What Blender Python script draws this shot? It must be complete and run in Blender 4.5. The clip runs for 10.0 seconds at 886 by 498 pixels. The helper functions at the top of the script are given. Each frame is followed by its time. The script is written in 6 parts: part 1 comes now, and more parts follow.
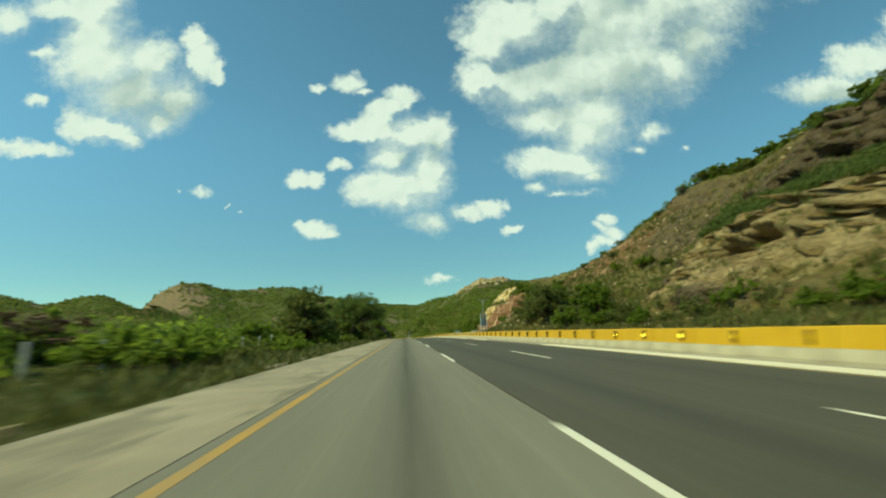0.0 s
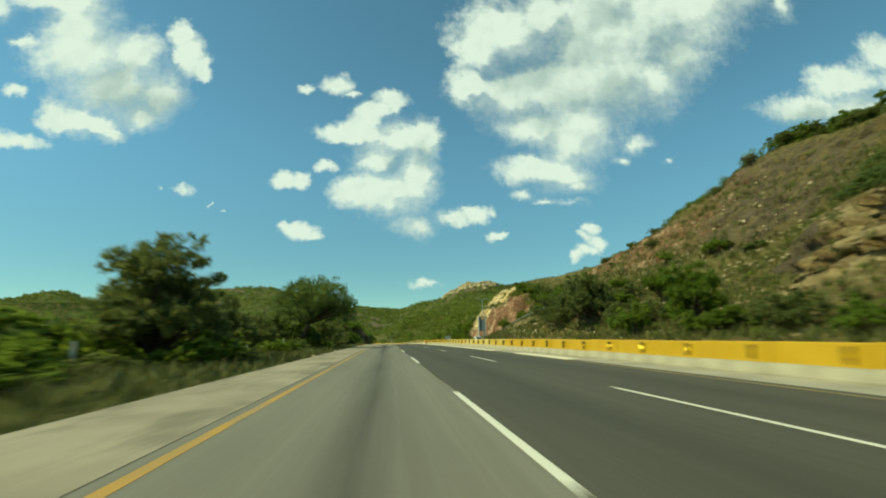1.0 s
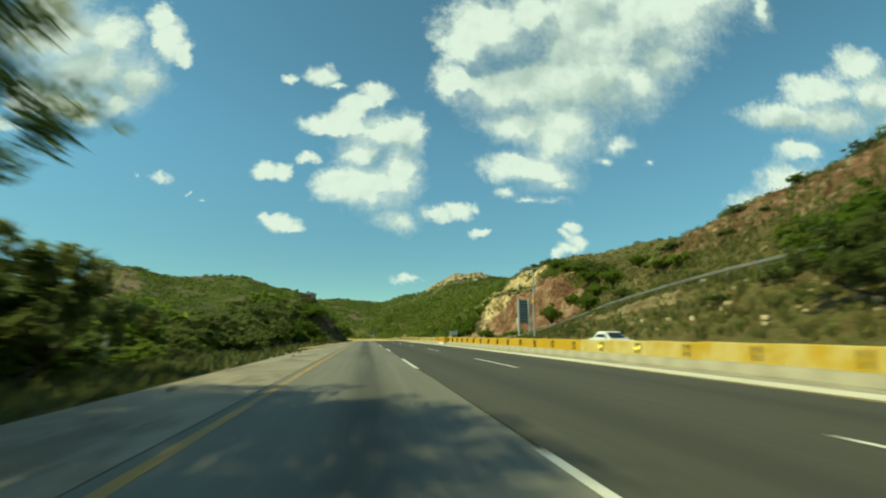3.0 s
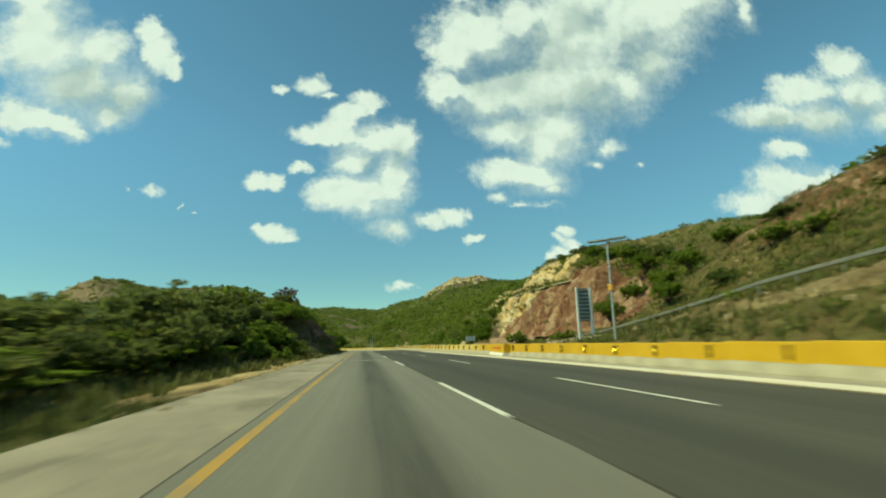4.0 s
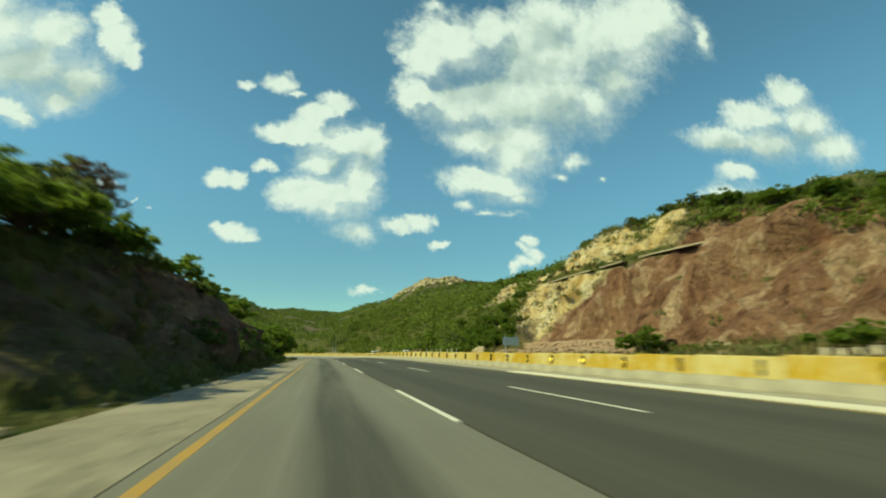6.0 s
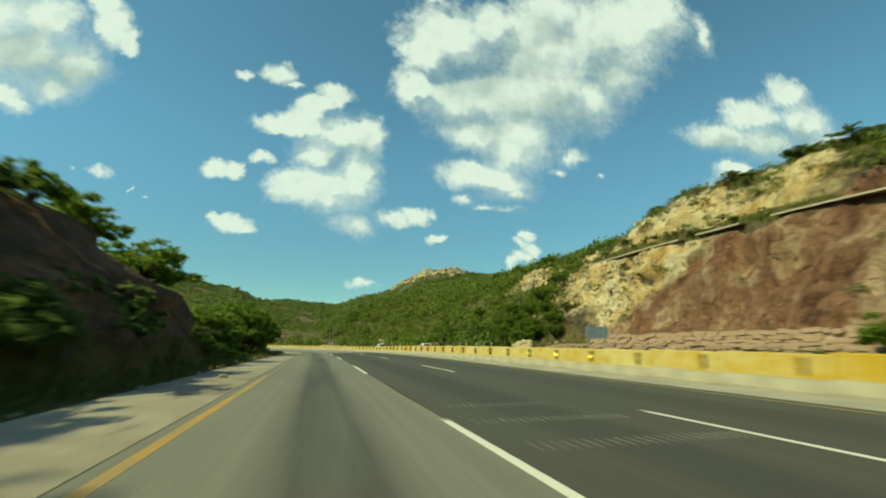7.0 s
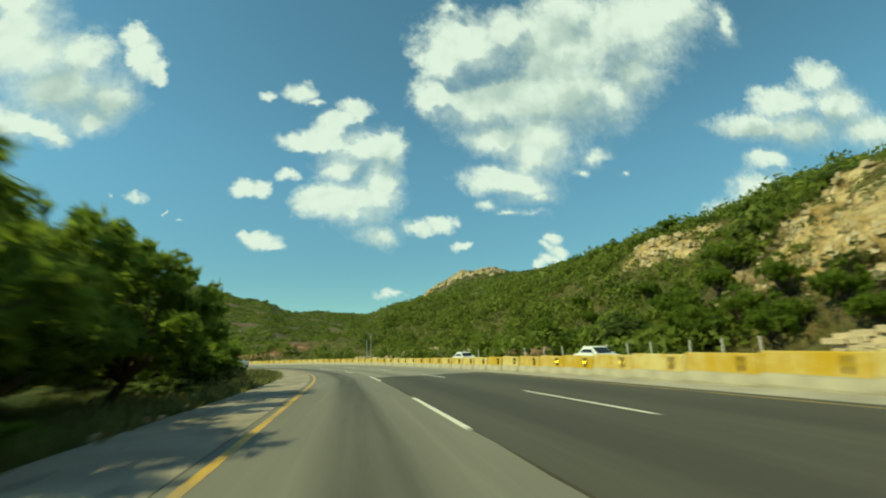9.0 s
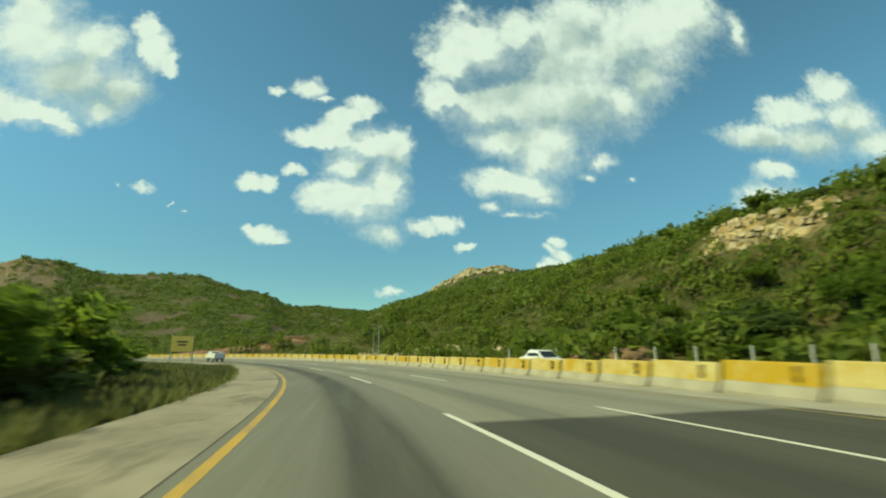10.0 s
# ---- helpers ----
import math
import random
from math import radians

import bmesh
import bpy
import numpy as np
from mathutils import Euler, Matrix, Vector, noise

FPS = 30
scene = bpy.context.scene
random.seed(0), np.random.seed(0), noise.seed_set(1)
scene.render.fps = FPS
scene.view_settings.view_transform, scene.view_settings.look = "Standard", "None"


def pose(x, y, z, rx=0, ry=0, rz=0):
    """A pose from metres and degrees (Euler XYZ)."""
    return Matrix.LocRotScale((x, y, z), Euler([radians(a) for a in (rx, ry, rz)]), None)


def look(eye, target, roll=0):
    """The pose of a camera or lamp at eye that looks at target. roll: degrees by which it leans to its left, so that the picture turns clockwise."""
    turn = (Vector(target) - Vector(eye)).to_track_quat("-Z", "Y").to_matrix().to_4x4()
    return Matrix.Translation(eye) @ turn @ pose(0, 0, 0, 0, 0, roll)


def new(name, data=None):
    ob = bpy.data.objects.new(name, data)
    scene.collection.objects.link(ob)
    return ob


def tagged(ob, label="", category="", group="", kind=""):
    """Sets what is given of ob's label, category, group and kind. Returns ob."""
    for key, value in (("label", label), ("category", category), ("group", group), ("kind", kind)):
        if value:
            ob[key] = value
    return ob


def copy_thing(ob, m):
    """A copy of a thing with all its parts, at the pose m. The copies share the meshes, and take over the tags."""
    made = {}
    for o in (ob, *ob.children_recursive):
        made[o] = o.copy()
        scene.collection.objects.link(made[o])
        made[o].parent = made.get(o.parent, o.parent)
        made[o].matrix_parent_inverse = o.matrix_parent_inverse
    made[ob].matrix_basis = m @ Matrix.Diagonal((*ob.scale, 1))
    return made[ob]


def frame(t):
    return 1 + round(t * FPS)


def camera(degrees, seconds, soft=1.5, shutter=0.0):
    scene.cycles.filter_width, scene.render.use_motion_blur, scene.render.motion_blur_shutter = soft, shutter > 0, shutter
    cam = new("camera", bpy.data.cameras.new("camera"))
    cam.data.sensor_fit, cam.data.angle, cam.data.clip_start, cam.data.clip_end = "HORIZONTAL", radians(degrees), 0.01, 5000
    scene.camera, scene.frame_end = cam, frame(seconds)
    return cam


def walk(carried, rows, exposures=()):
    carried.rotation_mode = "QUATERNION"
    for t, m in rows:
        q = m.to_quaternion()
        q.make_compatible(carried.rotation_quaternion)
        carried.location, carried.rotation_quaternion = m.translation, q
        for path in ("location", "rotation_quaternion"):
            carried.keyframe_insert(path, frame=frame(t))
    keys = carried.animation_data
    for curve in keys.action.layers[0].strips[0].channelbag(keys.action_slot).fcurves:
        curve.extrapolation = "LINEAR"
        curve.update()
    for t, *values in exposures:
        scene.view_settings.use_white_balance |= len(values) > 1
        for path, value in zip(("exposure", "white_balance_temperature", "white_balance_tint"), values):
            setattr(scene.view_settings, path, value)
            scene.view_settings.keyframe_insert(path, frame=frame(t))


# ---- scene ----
cam = camera(88.0, 10.0, soft=2.0, shutter=0.5)
# seconds, place, turn
ROWS = [
    (0.0, 0.13, 0.00, 1.15, 100.05, 1.74, -4.48),
    (0.5, 0.30, 16.25, 1.14, 99.73, 1.75, -5.44),
    (1.0, 0.37, 32.19, 1.14, 100.63, 0.61, -6.58),
    (1.5, 0.37, 48.19, 1.04, 100.39, 0.85, -7.39),
    (2.0, 0.25, 63.66, 0.96, 100.49, 0.89, -7.41),
    (2.5, 0.02, 78.72, 0.88, 99.96, -0.61, -8.96),
    (4.0, -0.93, 120.89, 0.48, 100.88, 1.27, -9.39),
    (4.5, -1.17, 134.75, 0.31, 101.35, 1.48, -10.45),
    (5.0, -1.33, 148.71, 0.10, 101.45, 1.99, -11.56),
    (5.5, -1.36, 162.53, -0.07, 101.73, 1.07, -12.99),
    (7.0, -1.32, 201.34, -0.71, 100.82, -0.62, -14.57),
    (7.5, -1.37, 213.72, -0.91, 100.83, -2.03, -12.23),
    (8.0, -1.50, 225.13, -1.16, 99.36, -0.46, -8.17),
    (8.5, -1.60, 237.70, -1.32, 100.48, 0.15, -9.22),
    (9.0, -1.96, 249.23, -1.51, 101.78, 1.54, -10.86),
    (9.5, -2.27, 260.68, -1.82, 102.03, 1.02, -11.66),
    (10.0, -2.73, 272.51, -2.15, 101.79, -0.45, -10.86),
]
EXPOSURE = [(0.0, 0.12, 6600, -32), (10.0, 0.12, 6600, -32)]
walk(cam, [(r[0], pose(*r[1:])) for r in ROWS], EXPOSURE)

# ---- the road's line: stations s along it, l metres to its right ----
SUN_TO = Vector((-0.95, -0.16, 1.06)).normalized()
_st = np.arange(0.0, 701.0, 1.0)
_hd = np.radians(np.interp(_st, [0, 64, 190, 225, 245, 260, 275, 290, 310, 335, 365, 400, 450, 520], [0, -0.35, -0.5, -0.58, -0.88, -0.95, -1.92, -5.78, -12.21, -20.3, -30.0, -41.4, -57.6, -80.3]))
_rx = np.concatenate([[0], np.cumsum(np.sin(_hd))[:-1]])
_ry = np.concatenate([[0], np.cumsum(np.cos(_hd))[:-1]])
_gr = np.interp(_st, [0, 190, 225, 255, 285, 315, 350, 390, 450, 520], [0, -0.0175, -0.0183, -0.0226, -0.0280, -0.0201, -0.0189, -0.0230, -0.0219, -0.0143])
_rz = np.concatenate([[0], np.cumsum((_gr[1:] + _gr[:-1]) / 2)])


# the slopes right of the far carriageway follow a straighter line than the road's bend
_hh = np.radians(np.interp(_st, [0, 64, 190, 225, 250, 262, 276, 295, 595], [0, -0.35, -0.5, -0.6, -1.0, -1.9, -3.1, -5.0, -53.0]))
_hx = np.concatenate([[0], np.cumsum(np.sin(_hh))[:-1]])
_hy = np.concatenate([[0], np.cumsum(np.cos(_hh))[:-1]])


def road_z(s):
    return np.interp(s, _st, _rz)


def bank(s):
    """The road's crossfall: it rises to the right in the bend."""
    return np.interp(s, [190, 235, 265, 290, 330, 400], [0.0, 0.0105, 0.0092, 0.0102, 0.0173, 0.0262])


def world(s, l, h=0.0, banked=True):
    """Place of a point at station s, l to the right, h over the road."""
    s, l, h = np.broadcast_arrays(np.asarray(s, float), np.asarray(l, float), np.asarray(h, float))
    c = np.clip(s, 0, 700)
    a = np.interp(c, _st, _hd)
    x = np.interp(c, _st, _rx) + np.cos(a) * l
    y = np.interp(c, _st, _ry) - np.sin(a) * l + np.minimum(s, 0)
    b = np.interp(c, _st, _hh)
    w = np.clip((l - 28) / 22, 0, 1)
    w = w * w * (3 - 2 * w)
    x = x * (1 - w) + w * (np.interp(c, _st, _hx) + np.cos(b) * l)
    y = y * (1 - w) + w * (np.interp(c, _st, _hy) - np.sin(b) * l + np.minimum(s, 0))
    z = road_z(c) + h + (np.clip(l, -5, 12) * bank(c) if banked else 0)
    return np.stack([x, y, z], -1)


def turn_at(s):
    """The road's turn about z at station s, in degrees."""
    return -math.degrees(float(np.interp(s, _st, _hd)))


# ---- world, sun ----
def build_world():
    w = bpy.data.worlds.new("sky")
    scene.world = w
    w.use_nodes = True
    nt = w.node_tree
    nt.nodes.clear()
    N, link = nt.nodes.new, nt.links.new

    def math_node(op, a, b=None, c=None):
        n = N("ShaderNodeMath")
        n.operation = op
        for i, v in enumerate((a, b, c)):
            if v is None:
                continue
            if isinstance(v, (int, float)):
                n.inputs[i].default_value = v
            else:
                link(v, n.inputs[i])
        return n.outputs[0]

    def vec(op, a, b=None, c=None):
        n = N("ShaderNodeVectorMath")
        n.operation = op
        for i, v in enumerate((a, b, c)):
            if v is None:
                continue
            if isinstance(v, tuple):
                n.inputs[i].default_value = v
            else:
                link(v, n.inputs[i])
        return n.outputs["Value"] if op == "LENGTH" else n.outputs[0]

    def noise_tex(v, scale, detail, rough=0.55):
        n = N("ShaderNodeTexNoise")
        n.inputs["Scale"].default_value, n.inputs["Detail"].default_value, n.inputs["Roughness"].default_value = scale, detail, rough
        link(v, n.inputs["Vector"])
        return n

    def smooth(v, lo, hi, to_lo=0.0, to_hi=1.0):
        n = N("ShaderNodeMapRange")
        n.interpolation_type = "SMOOTHSTEP"
        link(v, n.inputs[0])
        for i, x in enumerate((lo, hi, to_lo, to_hi)):
            n.inputs[i + 1].default_value = x
        return n.outputs[0]

    def mix(f, a, b):
        n = N("ShaderNodeMix")
        n.data_type = "RGBA"
        link(f, n.inputs[0])
        for sock, v in ((n.inputs[6], a), (n.inputs[7], b)):
            if isinstance(v, tuple):
                sock.default_value = (*v, 1)
            else:
                link(v, sock)
        return n.outputs[2]

    way = N("ShaderNodeTexCoord").outputs["Generated"]
    sep = N("ShaderNodeSeparateXYZ")
    link(way, sep.inputs[0])
    x, y, z = sep.outputs
    ahead = math_node("MAXIMUM", y, 0.08)
    comb = N("ShaderNodeCombineXYZ")
    link(math_node("DIVIDE", x, ahead), comb.inputs[0])
    link(math_node("DIVIDE", z, ahead), comb.inputs[1])
    flat = comb.outputs[0]
    n1 = noise_tex(flat, 8.0, 3.0)
    n2 = noise_tex(flat, 26.0, 4.0, 0.6)
    n3 = noise_tex(flat, 75.0, 4.0, 0.6)
    p = vec("MULTIPLY_ADD", n1.outputs["Color"], (0.055, 0.050, 0.0), flat)
    p = vec("MULTIPLY_ADD", n2.outputs["Color"], (0.040, 0.036, 0.0), p)
    p = vec("MULTIPLY_ADD", n3.outputs["Color"], (0.016, 0.015, 0.0), p)
    p = vec("ADD", p, (-0.0555, -0.0505, 0.0))
    sunward = vec("ADD", p, (-0.040, 0.045, 0.0))

    def nearest(at, puffs):
        """How deep a place lies in the nearest of some puffs: 0 in the middle, 1 on the rim."""
        near = None
        for cu, cv, ru, rv, thin in puffs:
            d = vec("LENGTH", vec("MULTIPLY_ADD", at, (1 / ru, 1 / rv, 0.0), (-cu / ru, -cv / rv, 0.0)))
            d = math_node("ADD", d, thin) if thin else d
            near = d if near is None else math_node("SMOOTH_MIN", near, d, 0.5)
        return near

    puffs = [(cu, cv, ru * GROW.get(k, 0.96), rv * GROW.get(k, 0.96), THIN.get(k, 0)) for k, kind in CLOUDS.items() for cu, cv, ru, rv in kind]
    near, shade = nearest(p, puffs), nearest(sunward, [q for q in puffs if q[2] > 0.036])
    hollow = nearest(p, [(*q, 0) for kind in HOLLOWS.values() for q in kind])
    fine = noise_tex(flat, 20.0, 8.0, 0.64)
    puffy = noise_tex(p, 11.0, 3.0, 0.45)
    puffy_lit = noise_tex(vec("ADD", p, (-0.014, 0.016, 0.0)), 11.0, 3.0, 0.45)
    lit = math_node("SUBTRACT", shade, near)
    fluff = noise_tex(flat, 62.0, 5.0, 0.6)
    field = math_node("ADD", math_node("SUBTRACT", 1.12, near), math_node("MULTIPLY", math_node("SUBTRACT", fine.outputs["Fac"], 0.5), 1.15))
    field = math_node("ADD", field, math_node("MULTIPLY", math_node("SUBTRACT", fluff.outputs["Fac"], 0.5), 0.45))
    # crisp towards the sun, frayed away from it
    loose = math_node("MULTIPLY", smooth(lit, -0.25, 0.35, 1.25, 0.55), smooth(noise_tex(flat, 5.0, 2.0).outputs["Fac"], 0.35, 0.65, 0.75, 1.35))
    front = smooth(math_node("DIVIDE", math_node("ADD", field, 0.34), math_node("ADD", loose, 0.30)), 0.0, 1.0)
    front = math_node("MULTIPLY", front, 0.97)
    # the rest of the sky carries the same scattered cloud
    up = math_node("MAXIMUM", z, 0.06)
    roof = N("ShaderNodeCombineXYZ")
    link(math_node("DIVIDE", x, up), roof.inputs[0])
    link(math_node("DIVIDE", y, up), roof.inputs[1])
    wide = noise_tex(roof.outputs[0], 0.9, 6.0, 0.6)
    rest = smooth(wide.outputs["Fac"], 0.54, 0.66)
    amount = N("ShaderNodeMix")
    link(smooth(y, 0.25, 0.45), amount.inputs[0])
    link(rest, amount.inputs[2])
    link(front, amount.inputs[3])
    inner = math_node("MULTIPLY", smooth(lit, 0.45, -0.30), 0.30)
    deep = math_node("MULTIPLY", smooth(math_node("ADD", hollow, math_node("MULTIPLY", math_node("SUBTRACT", n1.outputs["Fac"], 0.5), 1.0)), 1.55, 0.10), 0.60)
    relief = math_node("MULTIPLY", math_node("SUBTRACT", puffy_lit.outputs["Fac"], puffy.outputs["Fac"]), 1.7)
    thick = math_node("ADD", math_node("ADD", inner, deep), relief)
    thick = smooth(thick, -0.05, 1.0)
    cloud = mix(thick, CLOUD_WHITE, CLOUD_GREY)
    sky = N("ShaderNodeTexSky")
    sky.sky_type, sky.sun_disc = "NISHITA", False
    sky.sun_elevation = math.asin(SUN_TO.z)
    sky.sun_rotation = math.atan2(SUN_TO.x, SUN_TO.y)
    sky.air_density, sky.dust_density, sky.ozone_density, sky.altitude = 0.8, 0.2, 1.6, 2200
    # the sky colour is dimmed by hand towards the horizon
    low = N("ShaderNodeCombineXYZ")
    for i, k in enumerate((0.56, 0.53, 0.48)):
        link(smooth(z, -0.02, 0.42, k, 1.03), low.inputs[i])
    low_dimming = low.outputs[0]
    bg = N("ShaderNodeBackground")
    link(mix(amount.outputs[0], vec("MULTIPLY", vec("MULTIPLY", sky.outputs[0], SKY_TINT), low_dimming), cloud), bg.inputs["Color"])
    bg.inputs["Strength"].default_value = SKY_STRENGTH
    link(bg.outputs[0], N("ShaderNodeOutputWorld").inputs["Surface"])


# clouds ahead: across and up in tangents of the angle from due ahead, then half width and half height
CLOUDS = {
    "top_left": [(-0.7, 0.752, 0.068, 0.069), (-0.697, 0.69, 0.072, 0.061), (-0.673, 0.626, 0.098, 0.079), (-0.572, 0.616, 0.059, 0.06), (-0.601, 0.547, 0.099, 0.071), (-0.514, 0.528, 0.048, 0.052), (-0.541, 0.481, 0.052, 0.032)],
    "top_left_foot": [(-0.651, 0.46, 0.085, 0.032), (-0.707, 0.469, 0.039, 0.035), (-0.593, 0.438, 0.031, 0.02)],
    "second": [(-0.485, 0.68, 0.025, 0.031), (-0.455, 0.627, 0.034, 0.049), (-0.426, 0.591, 0.02, 0.027)],
    "far_left": [(-0.785, 0.751, 0.091, 0.046), (-0.882, 0.712, 0.053, 0.057), (-0.802, 0.637, 0.035, 0.017), (-0.794, 0.521, 0.025, 0.016), (-0.804, 0.408, 0.088, 0.019), (-0.839, 0.419, 0.056, 0.018)],
    "small_mid": [(-0.202, 0.566, 0.017, 0.013), (-0.132, 0.579, 0.04, 0.028), (-0.097, 0.551, 0.025, 0.011)],
    "centre_arm": [(-0.005, 0.542, 0.034, 0.021), (-0.045, 0.508, 0.036, 0.022), (-0.113, 0.458, 0.047, 0.02), (-0.063, 0.465, 0.05, 0.028), (0.006, 0.526, 0.018, 0.026)],
    "centre": [(0.071, 0.442, 0.033, 0.042), (0.013, 0.444, 0.058, 0.033), (-0.031, 0.405, 0.045, 0.03), (-0.054, 0.318, 0.051, 0.039), (0.007, 0.326, 0.062, 0.053), (0.058, 0.355, 0.038, 0.061), (0.051, 0.242, 0.037, 0.022), (-0.079, 0.323, 0.03, 0.026), (-0.011, 0.286, 0.055, 0.023)],
    "pair": [(-0.233, 0.344, 0.032, 0.023), (-0.195, 0.341, 0.026, 0.021), (-0.146, 0.377, 0.026, 0.013)],
    "low": [(-0.196, 0.224, 0.039, 0.022), (-0.171, 0.211, 0.018, 0.012), (-0.227, 0.235, 0.016, 0.011)],
    "bits": [(-0.443, 0.315, 0.034, 0.015), (-0.384, 0.287, 0.007, 0.007), (-0.492, 0.321, 0.008, 0.005), (-0.354, 0.274, 0.01, 0.004)],
    "flat": [(0.14, 0.263, 0.041, 0.022), (0.193, 0.274, 0.037, 0.023), (0.244, 0.226, 0.023, 0.012)],
    "haze": [(0.076, 0.11, 0.041600000000000005, 0.011)],
    "big_west": [(0.278, 0.738, 0.111, 0.089), (0.211, 0.684, 0.06, 0.05), (0.386, 0.791, 0.065, 0.063), (0.187, 0.591, 0.053, 0.042), (0.286, 0.576, 0.101, 0.073), (0.332, 0.496, 0.087, 0.048)],
    "big_core": [(0.557, 0.861, 0.1, 0.079), (0.53, 0.74, 0.153, 0.121), (0.667, 0.805, 0.17, 0.141), (0.411, 0.585, 0.151, 0.094), (0.57, 0.645, 0.136, 0.115), (0.45, 0.503, 0.108, 0.069)],
    "big_east": [(0.792, 0.854, 0.157, 0.128), (0.891, 0.929, 0.121, 0.095), (0.672, 0.629, 0.083, 0.091), (0.74, 0.71, 0.086, 0.086)],
    "big_tail": [(0.431, 0.45, 0.071, 0.052), (0.348, 0.385, 0.074, 0.037), (0.412, 0.373, 0.065, 0.038), (0.441, 0.345, 0.029, 0.017)],
    "wisps": [(0.591, 0.455, 0.059, 0.037), (0.56, 0.412, 0.031, 0.015), (0.669, 0.416, 0.019, 0.011), (1.054, 0.902, 0.05, 0.077), (0.23, 0.847, 0.039, 0.027), (0.303, 0.318, 0.036, 0.018), (0.357, 0.299, 0.042, 0.013), (0.421, 0.302, 0.05, 0.013)],
    "horizon": [(0.47, 0.242, 0.022, 0.016), (0.452, 0.222, 0.018, 0.014), (0.478, 0.206, 0.030, 0.018), (0.452, 0.186, 0.026, 0.014), (0.432, 0.170, 0.018, 0.011)],
    "right": [(1.365, 0.749, 0.087, 0.058), (1.215, 0.65, 0.117, 0.059), (1.087, 0.571, 0.134, 0.045), (1.415, 0.661, 0.104, 0.076), (1.489, 0.591, 0.125, 0.066), (1.258, 0.579, 0.137, 0.069)],
    "right_low": [(1.127, 0.475, 0.07, 0.029), (1.122, 0.375, 0.124, 0.066), (1.023, 0.319, 0.105, 0.041), (1.215, 0.383, 0.075, 0.047), (1.423, 0.45, 0.056, 0.036)],
}
# how much fuller some of them are, and how much thinner others
GROW = {"centre": 1.2, "centre_arm": 1.08, "big_tail": 1.2, "big_west": 1.02, "big_core": 1.02, "top_left": 1.04, "wisps": 1.25, "horizon": 1.15, "haze": 1.4}
THIN = {"wisps": 0.52, "horizon": 0.30, "far_left": 0.25, "bits": 0.6, "haze": 0.62, "right": 0.06, "low": 0.12, "flat": 0.10, "pair": 0.12, "small_mid": 0.2}
# their shaded hollows
HOLLOWS = {
    "west": [(-0.533, 0.507, 0.063, 0.049), (-0.599, 0.534, 0.062, 0.052), (0.071, 0.41, 0.021, 0.028), (0.007, 0.387, 0.023, 0.016)],
    "core": [(0.473, 0.71, 0.100, 0.080), (0.535, 0.799, 0.073, 0.069), (0.354, 0.627, 0.097, 0.055), (0.294, 0.599, 0.073, 0.043), (0.58, 0.59, 0.096, 0.064), (0.44, 0.572, 0.091, 0.047), (0.708, 0.724, 0.068, 0.086), (0.377, 0.514, 0.074, 0.03)],
    "east": [(1.067, 0.558, 0.12, 0.031), (1.25, 0.544, 0.136, 0.05), (1.399, 0.597, 0.102, 0.047), (1.128, 0.317, 0.108, 0.029)],
}
SKY_STRENGTH, SKY_TINT = 0.172, (0.98, 1.055, 0.965)
CLOUD_WHITE, CLOUD_GREY = (4.85, 4.5, 4.6), (2.75, 2.85, 3.05)
build_world()
sun = new("sun", bpy.data.lights.new("sun", "SUN"))
sun.data.energy, sun.data.angle, sun.data.color = 4.9, radians(0.53), (1.0, 0.78, 0.50)
sun.matrix_world = look(SUN_TO * 200, (0, 0, 0))


